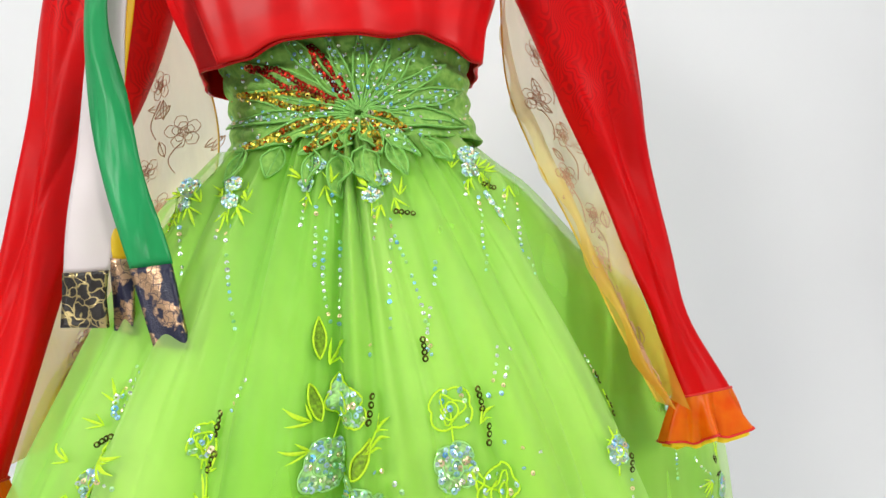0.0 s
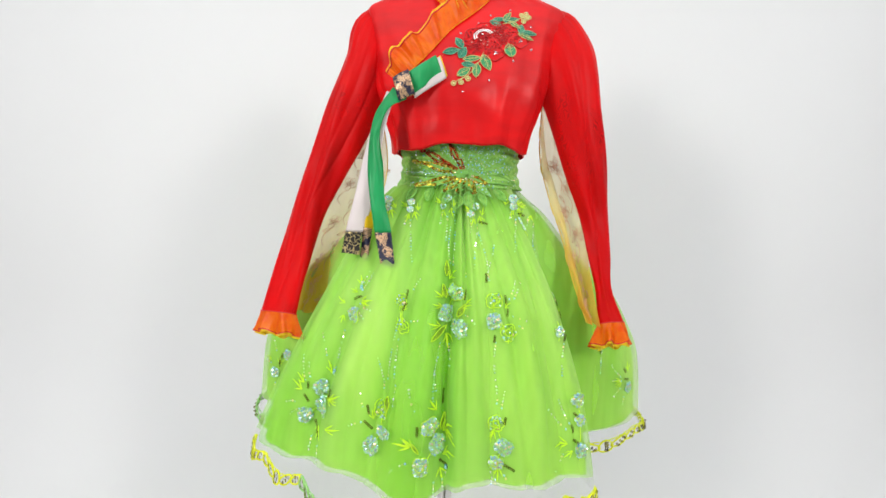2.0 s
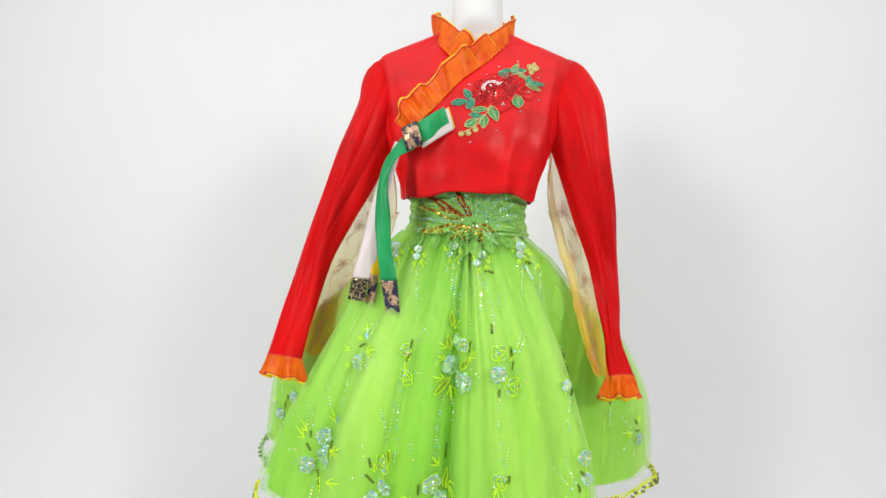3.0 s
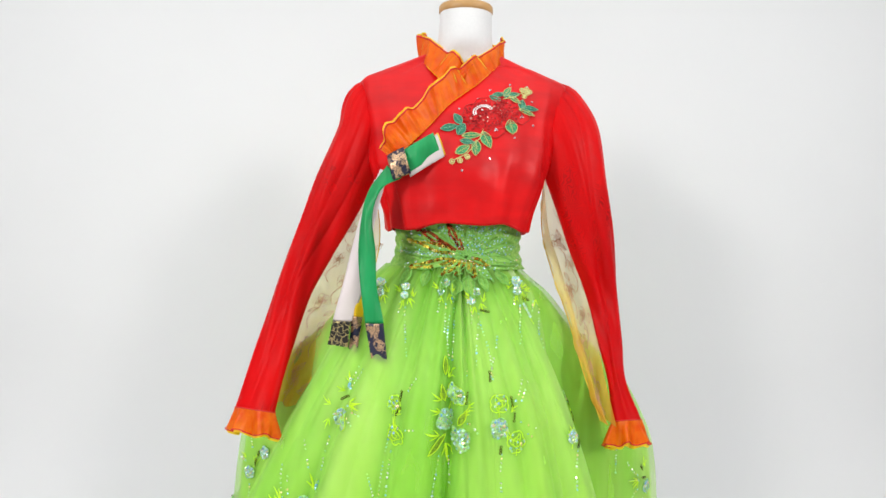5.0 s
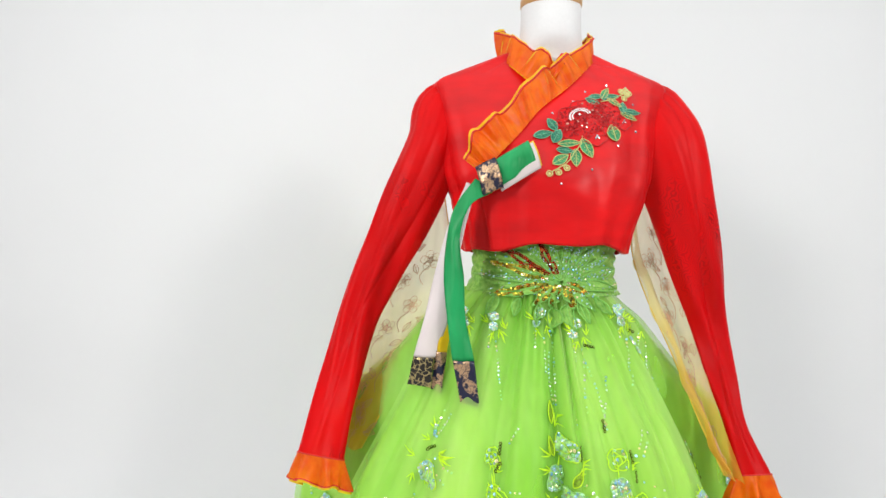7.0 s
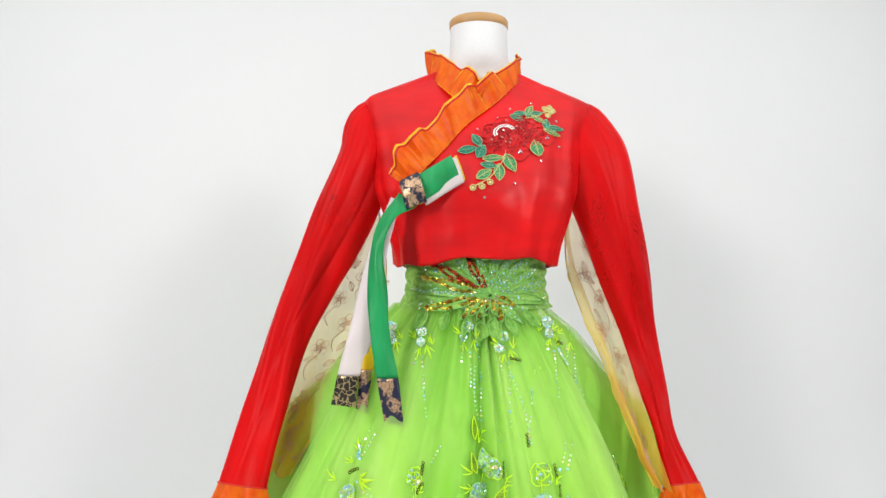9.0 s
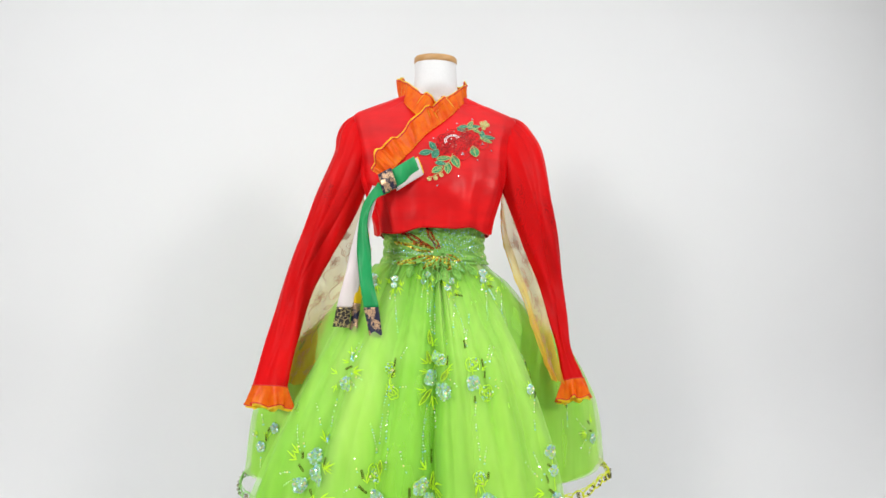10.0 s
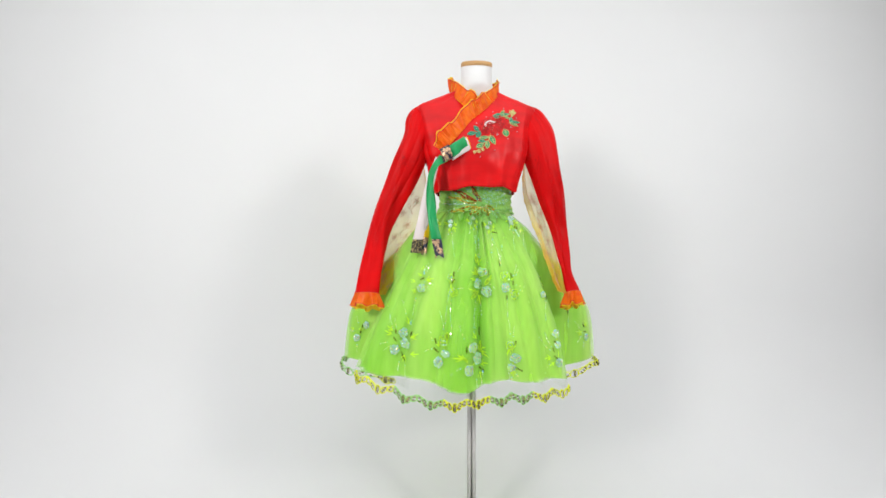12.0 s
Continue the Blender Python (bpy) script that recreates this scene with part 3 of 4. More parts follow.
RIGHT_BASE = [(-0.03, 0.062, 1.508), (0.045, 0.058, 1.507), (0.078, 0.025, 1.502), (0.066, -0.028, 1.478), (0.022, -0.058, 1.429), (-0.026, -0.078, 1.386), (-0.062, -0.095, 1.340), (-0.096, -0.106, 1.302), (-0.116, -0.106, 1.278)]
RIGHT_TOP = [(-0.03, 0.075, 1.553), (0.05, 0.068, 1.556), (0.088, 0.026, 1.553), (0.052, -0.030, 1.508), (0.0, -0.056, 1.466), (-0.040, -0.072, 1.434), (-0.084, -0.088, 1.377), (-0.128, -0.100, 1.340), (-0.140, -0.100, 1.298)]
LEFT_BASE = [(-0.03, 0.062, 1.508), (-0.062, 0.05, 1.507), (-0.080, 0.02, 1.500), (-0.072, -0.028, 1.476), (-0.045, -0.055, 1.440), (-0.015, -0.062, 1.420)]
LEFT_TOP = [(-0.03, 0.075, 1.553), (-0.065, 0.062, 1.556), (-0.084, 0.024, 1.556), (-0.058, -0.022, 1.520), (-0.018, -0.046, 1.486), (0.014, -0.054, 1.462)]
for base, top, waves, phase in ((LEFT_BASE, LEFT_TOP, 5.0, 1.0), (RIGHT_BASE, RIGHT_TOP, 9.0, 0.0)):
    fn = ruffle(base, top, waves, 0.0072, 0.0, phase)
    v, f = sheet(fn, 240, 12)
    collar = obj("collar_ruffle", v, f, ORANGE, jacket, "gathered sheer orange organza collar")
    obj("edging", *tube([fn(i / 160, 1) for i in range(161)], 0.0017, 6), RED_EDGE, collar, "red stitched edge")
    fn = ruffle([(x, y + 0.004, z) for x, y, z in base], [(x, y + 0.005, z) for x, y, z in top], waves, 0.0072, 0.14, phase + 0.25)
    v, f = sheet(fn, 240, 12)
    obj("under_ruffle", v, f, YELLOW, collar, "yellow organza layer")


def strip(left, right, bulge=0.004, ripple=0.0):
    def at(u, w):
        p, q = bar(left, w), bar(right, w)
        return p.lerp(q, u) + Vector((0, -bulge * math.sin(math.pi * u) + ripple * (math.sin(7 * w + 3 * u) + 0.6 * math.sin(17 * w - 5 * u)), 0))
    return at


def ribbon(name, fn, mat, label, cut=None, end=None, end_label="", nv=50):
    top = cut or 1.0
    v, f = sheet(lambda u, w: fn(u, w * top), 10, nv)
    ob = obj(name, v, f, mat, jacket, label, thick=0.0016)
    if end:
        v, f = sheet(lambda u, w: fn(u, top + (1 - top) * w) + Vector((0.0004 - 0.0008 * u, -0.0008, 0)), 10, 16)
        obj("brocade_end", v, f, end, ob, end_label, thick=0.003)
    return ob


white_fn = strip([(-0.140, -0.112, 1.262), (-0.165, -0.116, 1.20), (-0.185, -0.119, 1.12), (-0.196, -0.121, 1.066), (-0.211, -0.122, 1.007), (-0.219, -0.122, 0.967)],
                 [(-0.126, -0.114, 1.255), (-0.141, -0.118, 1.195), (-0.154, -0.120, 1.121), (-0.160, -0.122, 1.067), (-0.180, -0.124, 1.006), (-0.184, -0.124, 0.964)], 0.003, 0.002)
ribbon("pale_ribbon", white_fn, PINKWHITE, "pale pink organza ribbon", 0.80, BROCADE_LINE, "black ribbon end with gold lines")
yellow_fn = strip([(-0.152, -0.100, 1.22), (-0.170, -0.108, 1.12), (-0.172, -0.115, 1.06), (-0.180, -0.117, 1.015), (-0.185, -0.118, 0.960)],
                  [(-0.144, -0.100, 1.22), (-0.160, -0.108, 1.12), (-0.157, -0.116, 1.06), (-0.163, -0.119, 1.012), (-0.169, -0.120, 0.955)], 0.003, 0.002)
ribbon("yellow_ribbon", yellow_fn, YELLOW, "bright yellow organza ribbon", 0.75, BROCADE, "navy and gold brocade ribbon end")
green_fn = strip([(-0.128, -0.120, 1.267), (-0.157, -0.124, 1.224), (-0.167, -0.128, 1.178), (-0.170, -0.131, 1.122), (-0.164, -0.134, 1.065), (-0.155, -0.139, 1.007), (-0.143, -0.145, 0.950)],
                 [(-0.103, -0.122, 1.247), (-0.135, -0.127, 1.226), (-0.149, -0.131, 1.180), (-0.142, -0.134, 1.122), (-0.138, -0.138, 1.065), (-0.125, -0.143, 1.008), (-0.116, -0.149, 0.947)], 0.003, 0.002)
ribbon("green_ribbon", green_fn, GREEN, "deep green satin ribbon tail", 0.835, BROCADE, "navy and gold brocade ribbon end")
for name, mat, label, dx, dy, a, b in (("yellow_loop", YELLOW, "yellow ribbon loop edge", 0.0085, 0.004, 0.001, 0.0), ("pale_loop", PINKWHITE, "pale pink ribbon loop", 0.0070, 0.002, -0.002, -0.004), ("green_loop", GREEN, "deep green satin ribbon loop", 0.0, 0.0, 0.0, 0.0)):
    loop_fn = strip([(-0.112 + dx, -0.118 + dy, 1.287 + a), (-0.083 + dx, -0.122 + dy, 1.305 + a), (-0.053 + dx, -0.120 + dy, 1.324 + a)],
                    [(-0.096 + dx, -0.120 + dy, 1.253 + b), (-0.068 + dx, -0.124 + dy, 1.271 + b), (-0.040 + dx, -0.122 + dy, 1.289 + b)], 0.005)
    ribbon(name, loop_fn, mat, label, nv=12)
knot_fn = strip([(-0.128, -0.121, 1.282), (-0.115, -0.126, 1.289), (-0.101, -0.125, 1.296)], [(-0.117, -0.122, 1.242), (-0.103, -0.128, 1.248), (-0.088, -0.126, 1.254)], 0.008)
v, f = sheet(knot_fn, 14, 10)
obj("knot_band", v, f, BROCADE, jacket, "navy and gold brocade knot band", thick=0.004)

# ---- embroidery and sequins ----
from mathutils.bvhtree import BVHTree

OLIVE_LEAF = plain("olive thread", (0.20, 0.36, 0.01), 0.45, 0.2, scale=400, vary=0.5, relief=0.4)
YELLOW_THREAD = plain("yellow green thread", (0.56, 0.82, 0.015), 0.6, scale=300, relief=0.2)
PALE_THREAD = plain("pale green thread", (0.34, 0.66, 0.20), 0.6, scale=300, relief=0.2)
LACE_YELLOW = plain("bright yellow thread", (0.80, 0.84, 0.015), 0.6, scale=300, relief=0.2)
LACE_EDGE = plain("light green corded lace", (0.22, 0.52, 0.10), 0.6, scale=300, relief=0.3)
BLACK_GOLD = sequins("dark bronze sequins", [(0.0, (0.012, 0.012, 0.004)), (0.55, (0.05, 0.045, 0.012)), (0.9, (0.20, 0.17, 0.05)), (1.0, (0.9, 0.85, 0.6))], 0.22)
SILVER = sequins("rainbow silver sequins", [(0.0, (0.32, 0.62, 0.68)), (0.16, (0.54, 0.72, 0.76)), (0.30, (0.30, 0.68, 0.40)), (0.42, (0.56, 0.70, 0.30)), (0.54, (0.16, 0.48, 0.90)),
                                          (0.66, (0.66, 0.78, 0.80)), (0.76, (0.92, 0.68, 0.40)), (0.84, (0.24, 0.66, 0.80)), (0.90, (0.9, 0.95, 0.95)), (1.0, (1, 1, 1))], 0.20, 0.78)
LIME_BACK = plain("lime thread backing", (0.44, 0.80, 0.26), 0.55, scale=300, vary=0.3, relief=0.3)
HEM_GOLD = sequins("olive gold sequins", [(0.0, (0.03, 0.03, 0.003)), (0.3, (0.20, 0.18, 0.012)), (0.55, (0.05, 0.05, 0.004)), (0.75, (0.36, 0.32, 0.03)), (0.92, (0.12, 0.11, 0.01)), (1.0, (1.0, 0.95, 0.65))], 0.26, 0.55)
GOLD = sequins("gold sequins", [(0.0, (0.10, 0.07, 0.008)), (0.22, (0.50, 0.38, 0.03)), (0.45, (0.76, 0.64, 0.09)), (0.62, (0.16, 0.12, 0.012)), (0.74, (0.45, 0.05, 0.01)), (0.86, (0.62, 0.50, 0.06)), (1.0, (1.0, 0.95, 0.7))], 0.2)
RUBY = sequins("dark red sequins", [(0.0, (0.10, 0.003, 0.003)), (0.5, (0.32, 0.012, 0.006)), (0.85, (0.55, 0.03, 0.01)), (1.0, (0.75, 0.5, 0.2))], 0.25, 0.8)
RED_BEAD = sequins("red glitter", [(0.0, (0.22, 0.0, 0.002)), (0.6, (0.45, 0.002, 0.004)), (0.93, (0.62, 0.01, 0.01)), (1.0, (1.0, 0.5, 0.4))], 0.25, 0.5)
PEARL = plain("white pearl", (0.85, 0.82, 0.80), 0.2, scale=200)
CRYSTAL = plain("clear crystal", (0.55, 0.50, 0.52), 0.1, 0.9, scale=200)
TEAL = plain("teal green thread", (0.012, 0.20, 0.11), 0.45, scale=260, vary=0.5, relief=0.4)
LEAF_GREEN = plain("green thread", (0.03, 0.28, 0.10), 0.45, scale=260, vary=0.5, relief=0.4)
MINT = plain("mint thread", (0.16, 0.45, 0.28), 0.4, scale=260, vary=0.4, relief=0.3)
LIGHT_THREAD = plain("pale gold thread", (0.62, 0.60, 0.22), 0.5, scale=260, relief=0.3)


def solid(*obs):
    trees = []
    for ob in obs:
        me = ob.data
        trees.append(BVHTree.FromPolygons([v.co.copy() for v in me.vertices], [tuple(p.vertices) for p in me.polygons]))
    def at(x, z, off=0.002):
        best = None
        for t in trees:
            p, n, _, _ = t.ray_cast(Vector((x, -1.5, z)), Vector((0, 1, 0)))
            if p and (best is None or p.y < best[0].y):
                best = (p, n if n.y < 0 else -n)
        if best is None:
            q = min((t.find_nearest(Vector((x, -0.15, z))) for t in trees), key=lambda r: r[3])
            best = (q[0], q[1] if q[1].y < 0 else -q[1])
        n = (best[1] + Vector((0, -0.6, 0))).normalized()
        return best[0] + n * off, n
    return at


ON_FRONT, ON_BACK, ON_WAIST, ON_BODY = solid(front_tulle), solid(back_tulle), solid(waistband, front_tulle), solid(body, wrap)
RND = random.Random(11)


def disc(p, n, r, hole=0.0, tilt=0.35, sides=7):
    """One sequin: a thin tilted disc, with a hole where it is large."""
    n = (n + Vector((RND.uniform(-tilt, tilt), 0, RND.uniform(-tilt, tilt)))).normalized()
    a = n.orthogonal().normalized()
    b = n.cross(a)
    outer = [p + a * (r * math.cos(2 * math.pi * k / sides)) + b * (r * math.sin(2 * math.pi * k / sides)) for k in range(sides)]
    if not hole:
        return outer + [p + n * (r * 0.25)], [(k, (k + 1) % sides, sides) for k in range(sides)]
    inner = [p + n * (r * 0.2) + (q - p) * hole for q in outer]
    return outer + inner, [(k, (k + 1) % sides, sides + (k + 1) % sides, sides + k) for k in range(sides)]


def outline(on, pts, r, off=0.0025):
    return tube([on(x, z, off)[0] for x, z in pts], r, 5)


def lens(x, z, angle, length, width, n=9):
    """Both edges of a pointed leaf whose middle is at x, z."""
    c, s = math.cos(angle), math.sin(angle)
    def at(t, k):
        u, w = (t - 0.5) * length, k * width * 0.5 * math.sin(math.pi * t) ** 0.8 * (1.15 - 0.3 * t)
        return (x + u * c - w * s, z + u * s + w * c)
    return [at(i / n, 1) for i in range(n + 1)], [at(i / n, -1) for i in range(n + 1)]


def leaf_sheet(on, x, z, angle, length, width, off=0.002, rise=0.001):
    a, b = lens(x, z, angle, length, width)
    verts, faces = [], []
    for (ax, az), (bx, bz) in zip(a, b):
        verts += [on(ax, az, off)[0], on((ax + bx) / 2, (az + bz) / 2, off + rise)[0], on(bx, bz, off)[0]]
    for i in range(len(a) - 1):
        for k in (0, 1):
            faces.append((3 * i + k, 3 * i + k + 1, 3 * i + 4 + k, 3 * i + 3 + k))
    return verts, faces


def leaf_border(on, x, z, angle, length, width, r=0.0006, off=0.003):
    a, b = lens(x, z, angle, length, width)
    return joined(outline(on, a, r, off), outline(on, b, r, off))


def flower(on, x, z, r, parent):
    """A round blossom filled with rainbow sequins inside a corded outline."""
    ph, q0, petals = RND.uniform(0, 6), RND.uniform(0.88, 1.14), RND.choice((2.0, 2.5, 3.0))

    def lobes(w):
        return 0.86 + 0.26 * abs(math.sin(petals * w + ph)) ** 0.7

    sparse, r = r < 0, abs(r)
    pieces = []
    for ring_r, count in ((0.0, 1), (0.28, 5), (0.54, 9), (0.76, 13), (0.95, 16)):
        for k in range(count):
            if sparse and RND.random() < 0.72:
                continue
            w = 2 * math.pi * k / count + ring_r * 3 + RND.uniform(-0.1, 0.1)
            q = r * ring_r * lobes(w)
            p, n = on(x + q * q0 * math.cos(w), z + q / q0 * math.sin(w), 0.0025 + RND.uniform(0, 0.0012))
            pieces.append(disc(p, n, 0.0022 * RND.uniform(0.75, 1.1), 0.3, 0.55))
    back = [on(x, z, 0.0022)[0]] + [on(x + r * q0 * lobes(math.pi * k / 10) * math.cos(math.pi * k / 10), z + r / q0 * lobes(math.pi * k / 10) * math.sin(math.pi * k / 10), 0.0016)[0] for k in range(20)]
    backing = (back, [(0, k + 1, (k + 1) % 20 + 1) for k in range(20)])
    if sparse:
        backing = ([], [])
    ob = obj("flower", *joined(backing, *pieces), [SILVER, LIME_BACK], parent, "corded flower outline with a few sequins" if sparse else "round flower of rainbow silver sequins", smooth=False)
    ob.data.polygons.foreach_set("material_index", [1] * len(backing[1]) + [0] * (len(ob.data.polygons) - len(backing[1])))
    edge = [(x + 1.05 * r * q0 * lobes(w) * math.cos(w), z + 1.05 * r / q0 * lobes(w) * math.sin(w)) for w in [2 * math.pi * k / 36 for k in range(37)]]
    core = [(x + r * (0.62 - 0.06 * w) * math.cos(w + ph), z + r * (0.62 - 0.06 * w) * math.sin(w + ph)) for w in [7.2 * k / 20 for k in range(21)]]
    petal = [(x + r * 0.9 * (1 - 0.5 * abs(math.sin(1.5 * w + ph))) * math.cos(w), z + r * 0.9 * (1 - 0.5 * abs(math.sin(1.5 * w + ph))) * math.sin(w)) for w in [2 * math.pi * k / 30 for k in range(31)]]
    lines = [outline(on, edge, 0.0007, 0.0022), outline(on, core, 0.0006, 0.0036)] + ([outline(on, petal, 0.0006, 0.003)] if sparse else [])
    obj("cord", *joined(*lines), YELLOW_THREAD if sparse or RND.random() < 0.4 else PALE_THREAD, ob)
    return ob


def as_stuff(*a, **k):
    """Countless tiny pieces in one mesh."""
    return tagged(obj(*a, **k), kind="stuff")


def strip_of(on, x, z, angle, count, parent, mat=None, r=0.0024):
    """A short overlapping row of dark ring sequins."""
    pieces = []
    for k in range(count):
        d = (k - (count - 1) / 2) * r * 1.55
        p, n = on(x + d * math.cos(angle), z + d * math.sin(angle), 0.0035)
        pieces.append(disc(p, n, r, 0.42, 0.25, 9))
    return as_stuff("sequin_strip", *joined(*pieces), mat or BLACK_GOLD, parent, "dark bronze ring sequins", smooth=False)


def spray(on, x, z, angle, length, bend, parent):
    """A curving chain of tiny rainbow sequins."""
    pieces, n = [], max(3, int(length / 0.0052))
    px, pz, a = x, z, angle
    for k in range(n):
        p, nn = on(px, pz, 0.0025)
        if RND.random() < 0.8:
            pieces.append(disc(p, nn, 0.0017 * RND.uniform(0.7, 1.15), 0.3, 0.5, 6))
        px, pz, a = px + 0.0052 * math.cos(a), pz + 0.0052 * math.sin(a), a + bend / n
    return as_stuff("sequin_spray", *joined(*pieces), SILVER, parent, "chain of tiny rainbow sequins", smooth=False)


def motif(on, flowers, leaves=(), rows=(), sprays=(), bright=()):
    """One embroidered group on the skirt. Leaves and rows in millimetres from the first flower, angles in degrees."""
    x0, z0 = flowers[0][:2]
    path = [(x, z) for x, z, _ in flowers] + [(flowers[-1][0] - 0.002, flowers[-1][1] - 0.016)]
    stem = [(p[0] + (q[0] - p[0]) * t / 5, p[1] + (q[1] - p[1]) * t / 5) for p, q in zip(path, path[1:]) for t in range(6)]
    base = obj("embroidered_spray", *outline(on, stem, 0.0006, 0.0018), YELLOW_THREAD, skirt, "yellow green embroidered spray with sequin flowers")
    for x, z, r in flowers:
        flower(on, x, z, r * 1.03, base)
    for dx, dz, a, length, filled in leaves:
        x, z, w = x0 + dx / 1000, z0 + dz / 1000, length / (3600 if filled else 8500)
        if filled:
            border = leaf_border(on, x, z, radians(a), length / 1000, w, 0.0007)
            fill = leaf_sheet(on, x, z, radians(a), length / 1000, w, 0.0022)
            lf = obj("leaf", *joined(border, fill), [YELLOW_THREAD, OLIVE_LEAF], base)
            lf.data.polygons.foreach_set("material_index", [0] * len(border[1]) + [1] * len(fill[1]))
            continue
        fx, fz = x - length / 2000 * math.cos(radians(a)), z - length / 2000 * math.sin(radians(a))
        blades = []
        for turn_by, size in ((0, 1.0), (RND.uniform(24, 38), 0.72), (-RND.uniform(24, 38), 0.66)):
            b, h = radians(a + turn_by), length * size / 2000
            blades.append(leaf_sheet(on, fx + h * math.cos(b), fz + h * math.sin(b), b, 2 * h, w * size, 0.0024))
        obj("leaf_tuft", *joined(*blades), YELLOW_THREAD, base)
    for dx, dz, a, count in rows:
        strip_of(on, x0 + dx / 1000, z0 + dz / 1000, radians(a), count, base)
    for dx, dz, a, count in bright:
        strip_of(on, x0 + dx / 1000, z0 + dz / 1000, radians(a), count, base, SILVER)
    for dx, dz, a, length, bend in sprays:
        spray(on, x0 + dx / 1000, z0 + dz / 1000, radians(a), length / 1000, radians(bend), base)
    return base


F = ON_FRONT
# middle row, from the centre outwards
motif(F, [(-0.009, 0.911, 0.0115), (-0.024, 0.877, 0.012), (-0.001, 0.857, 0.0115)],
      [(-16, 38, 92, 26, 1), (-4, 28, 48, 22, 0), (-19, 2, 105, 24, 1), (-28, -2, 140, 18, 0), (-30, -20, 160, 16, 0), (-27, -64, 222, 32, 1), (-34, -50, 165, 20, 0), (-12, -78, 275, 26, 0), (10, -26, 66, 22, 1), (20, -20, 10, 18, 0), (24, -12, 40, 14, 0)],
      [(15, -2, 78, 4)], [(-4, 42, 85, 100, 12), (-10, 46, 100, 70, -25), (16, 20, 80, 34, 10), (16, -34, -25, 30, -40), (-24, -80, 255, 96, 20), (-10, -84, 275, 44, 5)])
motif(F, [(-0.186, 0.862, 0.011)], [(8, 58, 100, 18, 0), (-4, 40, 150, 15, 0), (26, 28, 10, 20, 0), (24, 22, -15, 16, 0), (-24, 22, 145, 15, 0), (-22, -10, 250, 16, 0)], [(4, 27, 20, 4)],
      [(12, 40, 50, 44, 20), (8, 44, 66, 40, -10), (12, 18, -5, 28, -30), (10, 10, -35, 22, -20), (-16, -30, 255, 80, 15)], [(9, 48, 82, 4)])
motif(F, [(-0.096, 0.853, -0.010), (-0.101, 0.893, -0.009)], [(-4, 12, 100, 20, 0), (4, 30, 60, 14, 0)], [(6, 50, 80, 4), (3, 30, 60, 4)], [(14, 50, 70, 40, -15), (10, 10, 15, 22, -20), (-4, -16, 262, 70, 6), (-6, -90, 260, 40, 10)])
motif(F, [(0.058, 0.898, -0.0115), (0.057, 0.866, 0.012), (0.083, 0.847, -0.012)], [(10, -40, 280, 18, 0), (24, -8, 30, 16, 0)], [(20, 0, 90, 4), (22, -20, 70, 3), (0, -60, 82, 3), (-14, 36, 92, 4)],
      [(28, 2, 66, 40, 20), (36, 4, 72, 34, -12), (34, -26, -10, 38, -18), (34, -36, -22, 22, -10), (-8, 32, 92, 90, 25), (-12, 30, 80, 70, -10), (2, -66, 262, 52, 15)])
motif(F, [(0.178, 0.842, 0.007)], [(6, 30, 80, 18, 0), (-2, 10, 110, 14, 0)], [(-3, 46, 95, 3), (2, 26, 80, 3), (8, -10, 260, 3)], [(4, 50, 80, 30, 10), (6, -20, 262, 60, 8)])
# lower row
motif(F, [(-0.238, 0.736, 0.012), (-0.233, 0.708, 0.012), (-0.263, 0.690, 0.0115)], [(14, 34, 110, 26, 0), (34, 0, 30, 20, 0), (28, -8, -20, 20, 0), (-44, 0, 160, 24, 0), (-38, 12, 150, 20, 0), (32, -50, 5, 24, 0), (2, -68, 255, 22, 0)],
      [(-22, 4, 90, 3), (-24, -17, -55, 4), (0, -62, -52, 6), (24, 2, 76, 4)], [(-28, 12, 120, 44, -35), (-20, 18, 105, 34, -20), (-40, -26, 185, 36, 35), (-36, -36, 205, 28, 30), (-12, -80, 262, 34, 5), (6, -84, 270, 40, 0), (8, 44, 95, 60, 20)], [(22, 28, 88, 3)])
motif(F, [(-0.127, 0.720, -0.0115), (-0.121, 0.688, 0.009), (-0.141, 0.664, 0.012)], [(-14, -8, 100, 16, 0), (12, 14, 85, 22, 1)], [(-21, 0, -78, 4), (-20, -24, -45, 5)], [(-30, 4, 110, 36, -25), (-32, -20, 190, 26, 30), (10, 46, 88, 100, -14), (4, 30, 100, 60, 10)])
motif(F, [(-0.046, 0.706, 0.012), (-0.034, 0.676, 0.0125), (-0.059, 0.648, 0.012)], [(4, 32, 120, 24, 0), (30, -6, 42, 24, 0), (34, -20, -30, 20, 0), (-44, -28, 178, 30, 0), (-34, -22, 150, 18, 0), (32, -44, 20, 22, 0), (20, -76, 285, 22, 0), (20, 2, 75, 24, 1), (-22, -30, -50, 18, 1)],
      [(19, 40, 88, 6), (-19, -4, 90, 4), (24, -60, -40, 6)], [(8, 52, 105, 60, -40), (-24, 26, 120, 40, -30), (-36, -54, 205, 44, 30), (8, -80, 270, 44, 5), (22, -84, 275, 36, 5)], [(28, -66, 100, 2)])
motif(F, [(0.061, 0.708, -0.011), (0.074, 0.674, 0.012), (0.061, 0.649, 0.010)], [(-6, -20, 250, 20, 0), (4, -76, 265, 22, 0)], [(15, 6, 80, 3), (22, -64, -28, 5)], [(2, 30, 90, 44, 15), (10, 24, 84, 34, -10), (0, -84, 268, 44, 5), (14, -76, 300, 24, 10)])
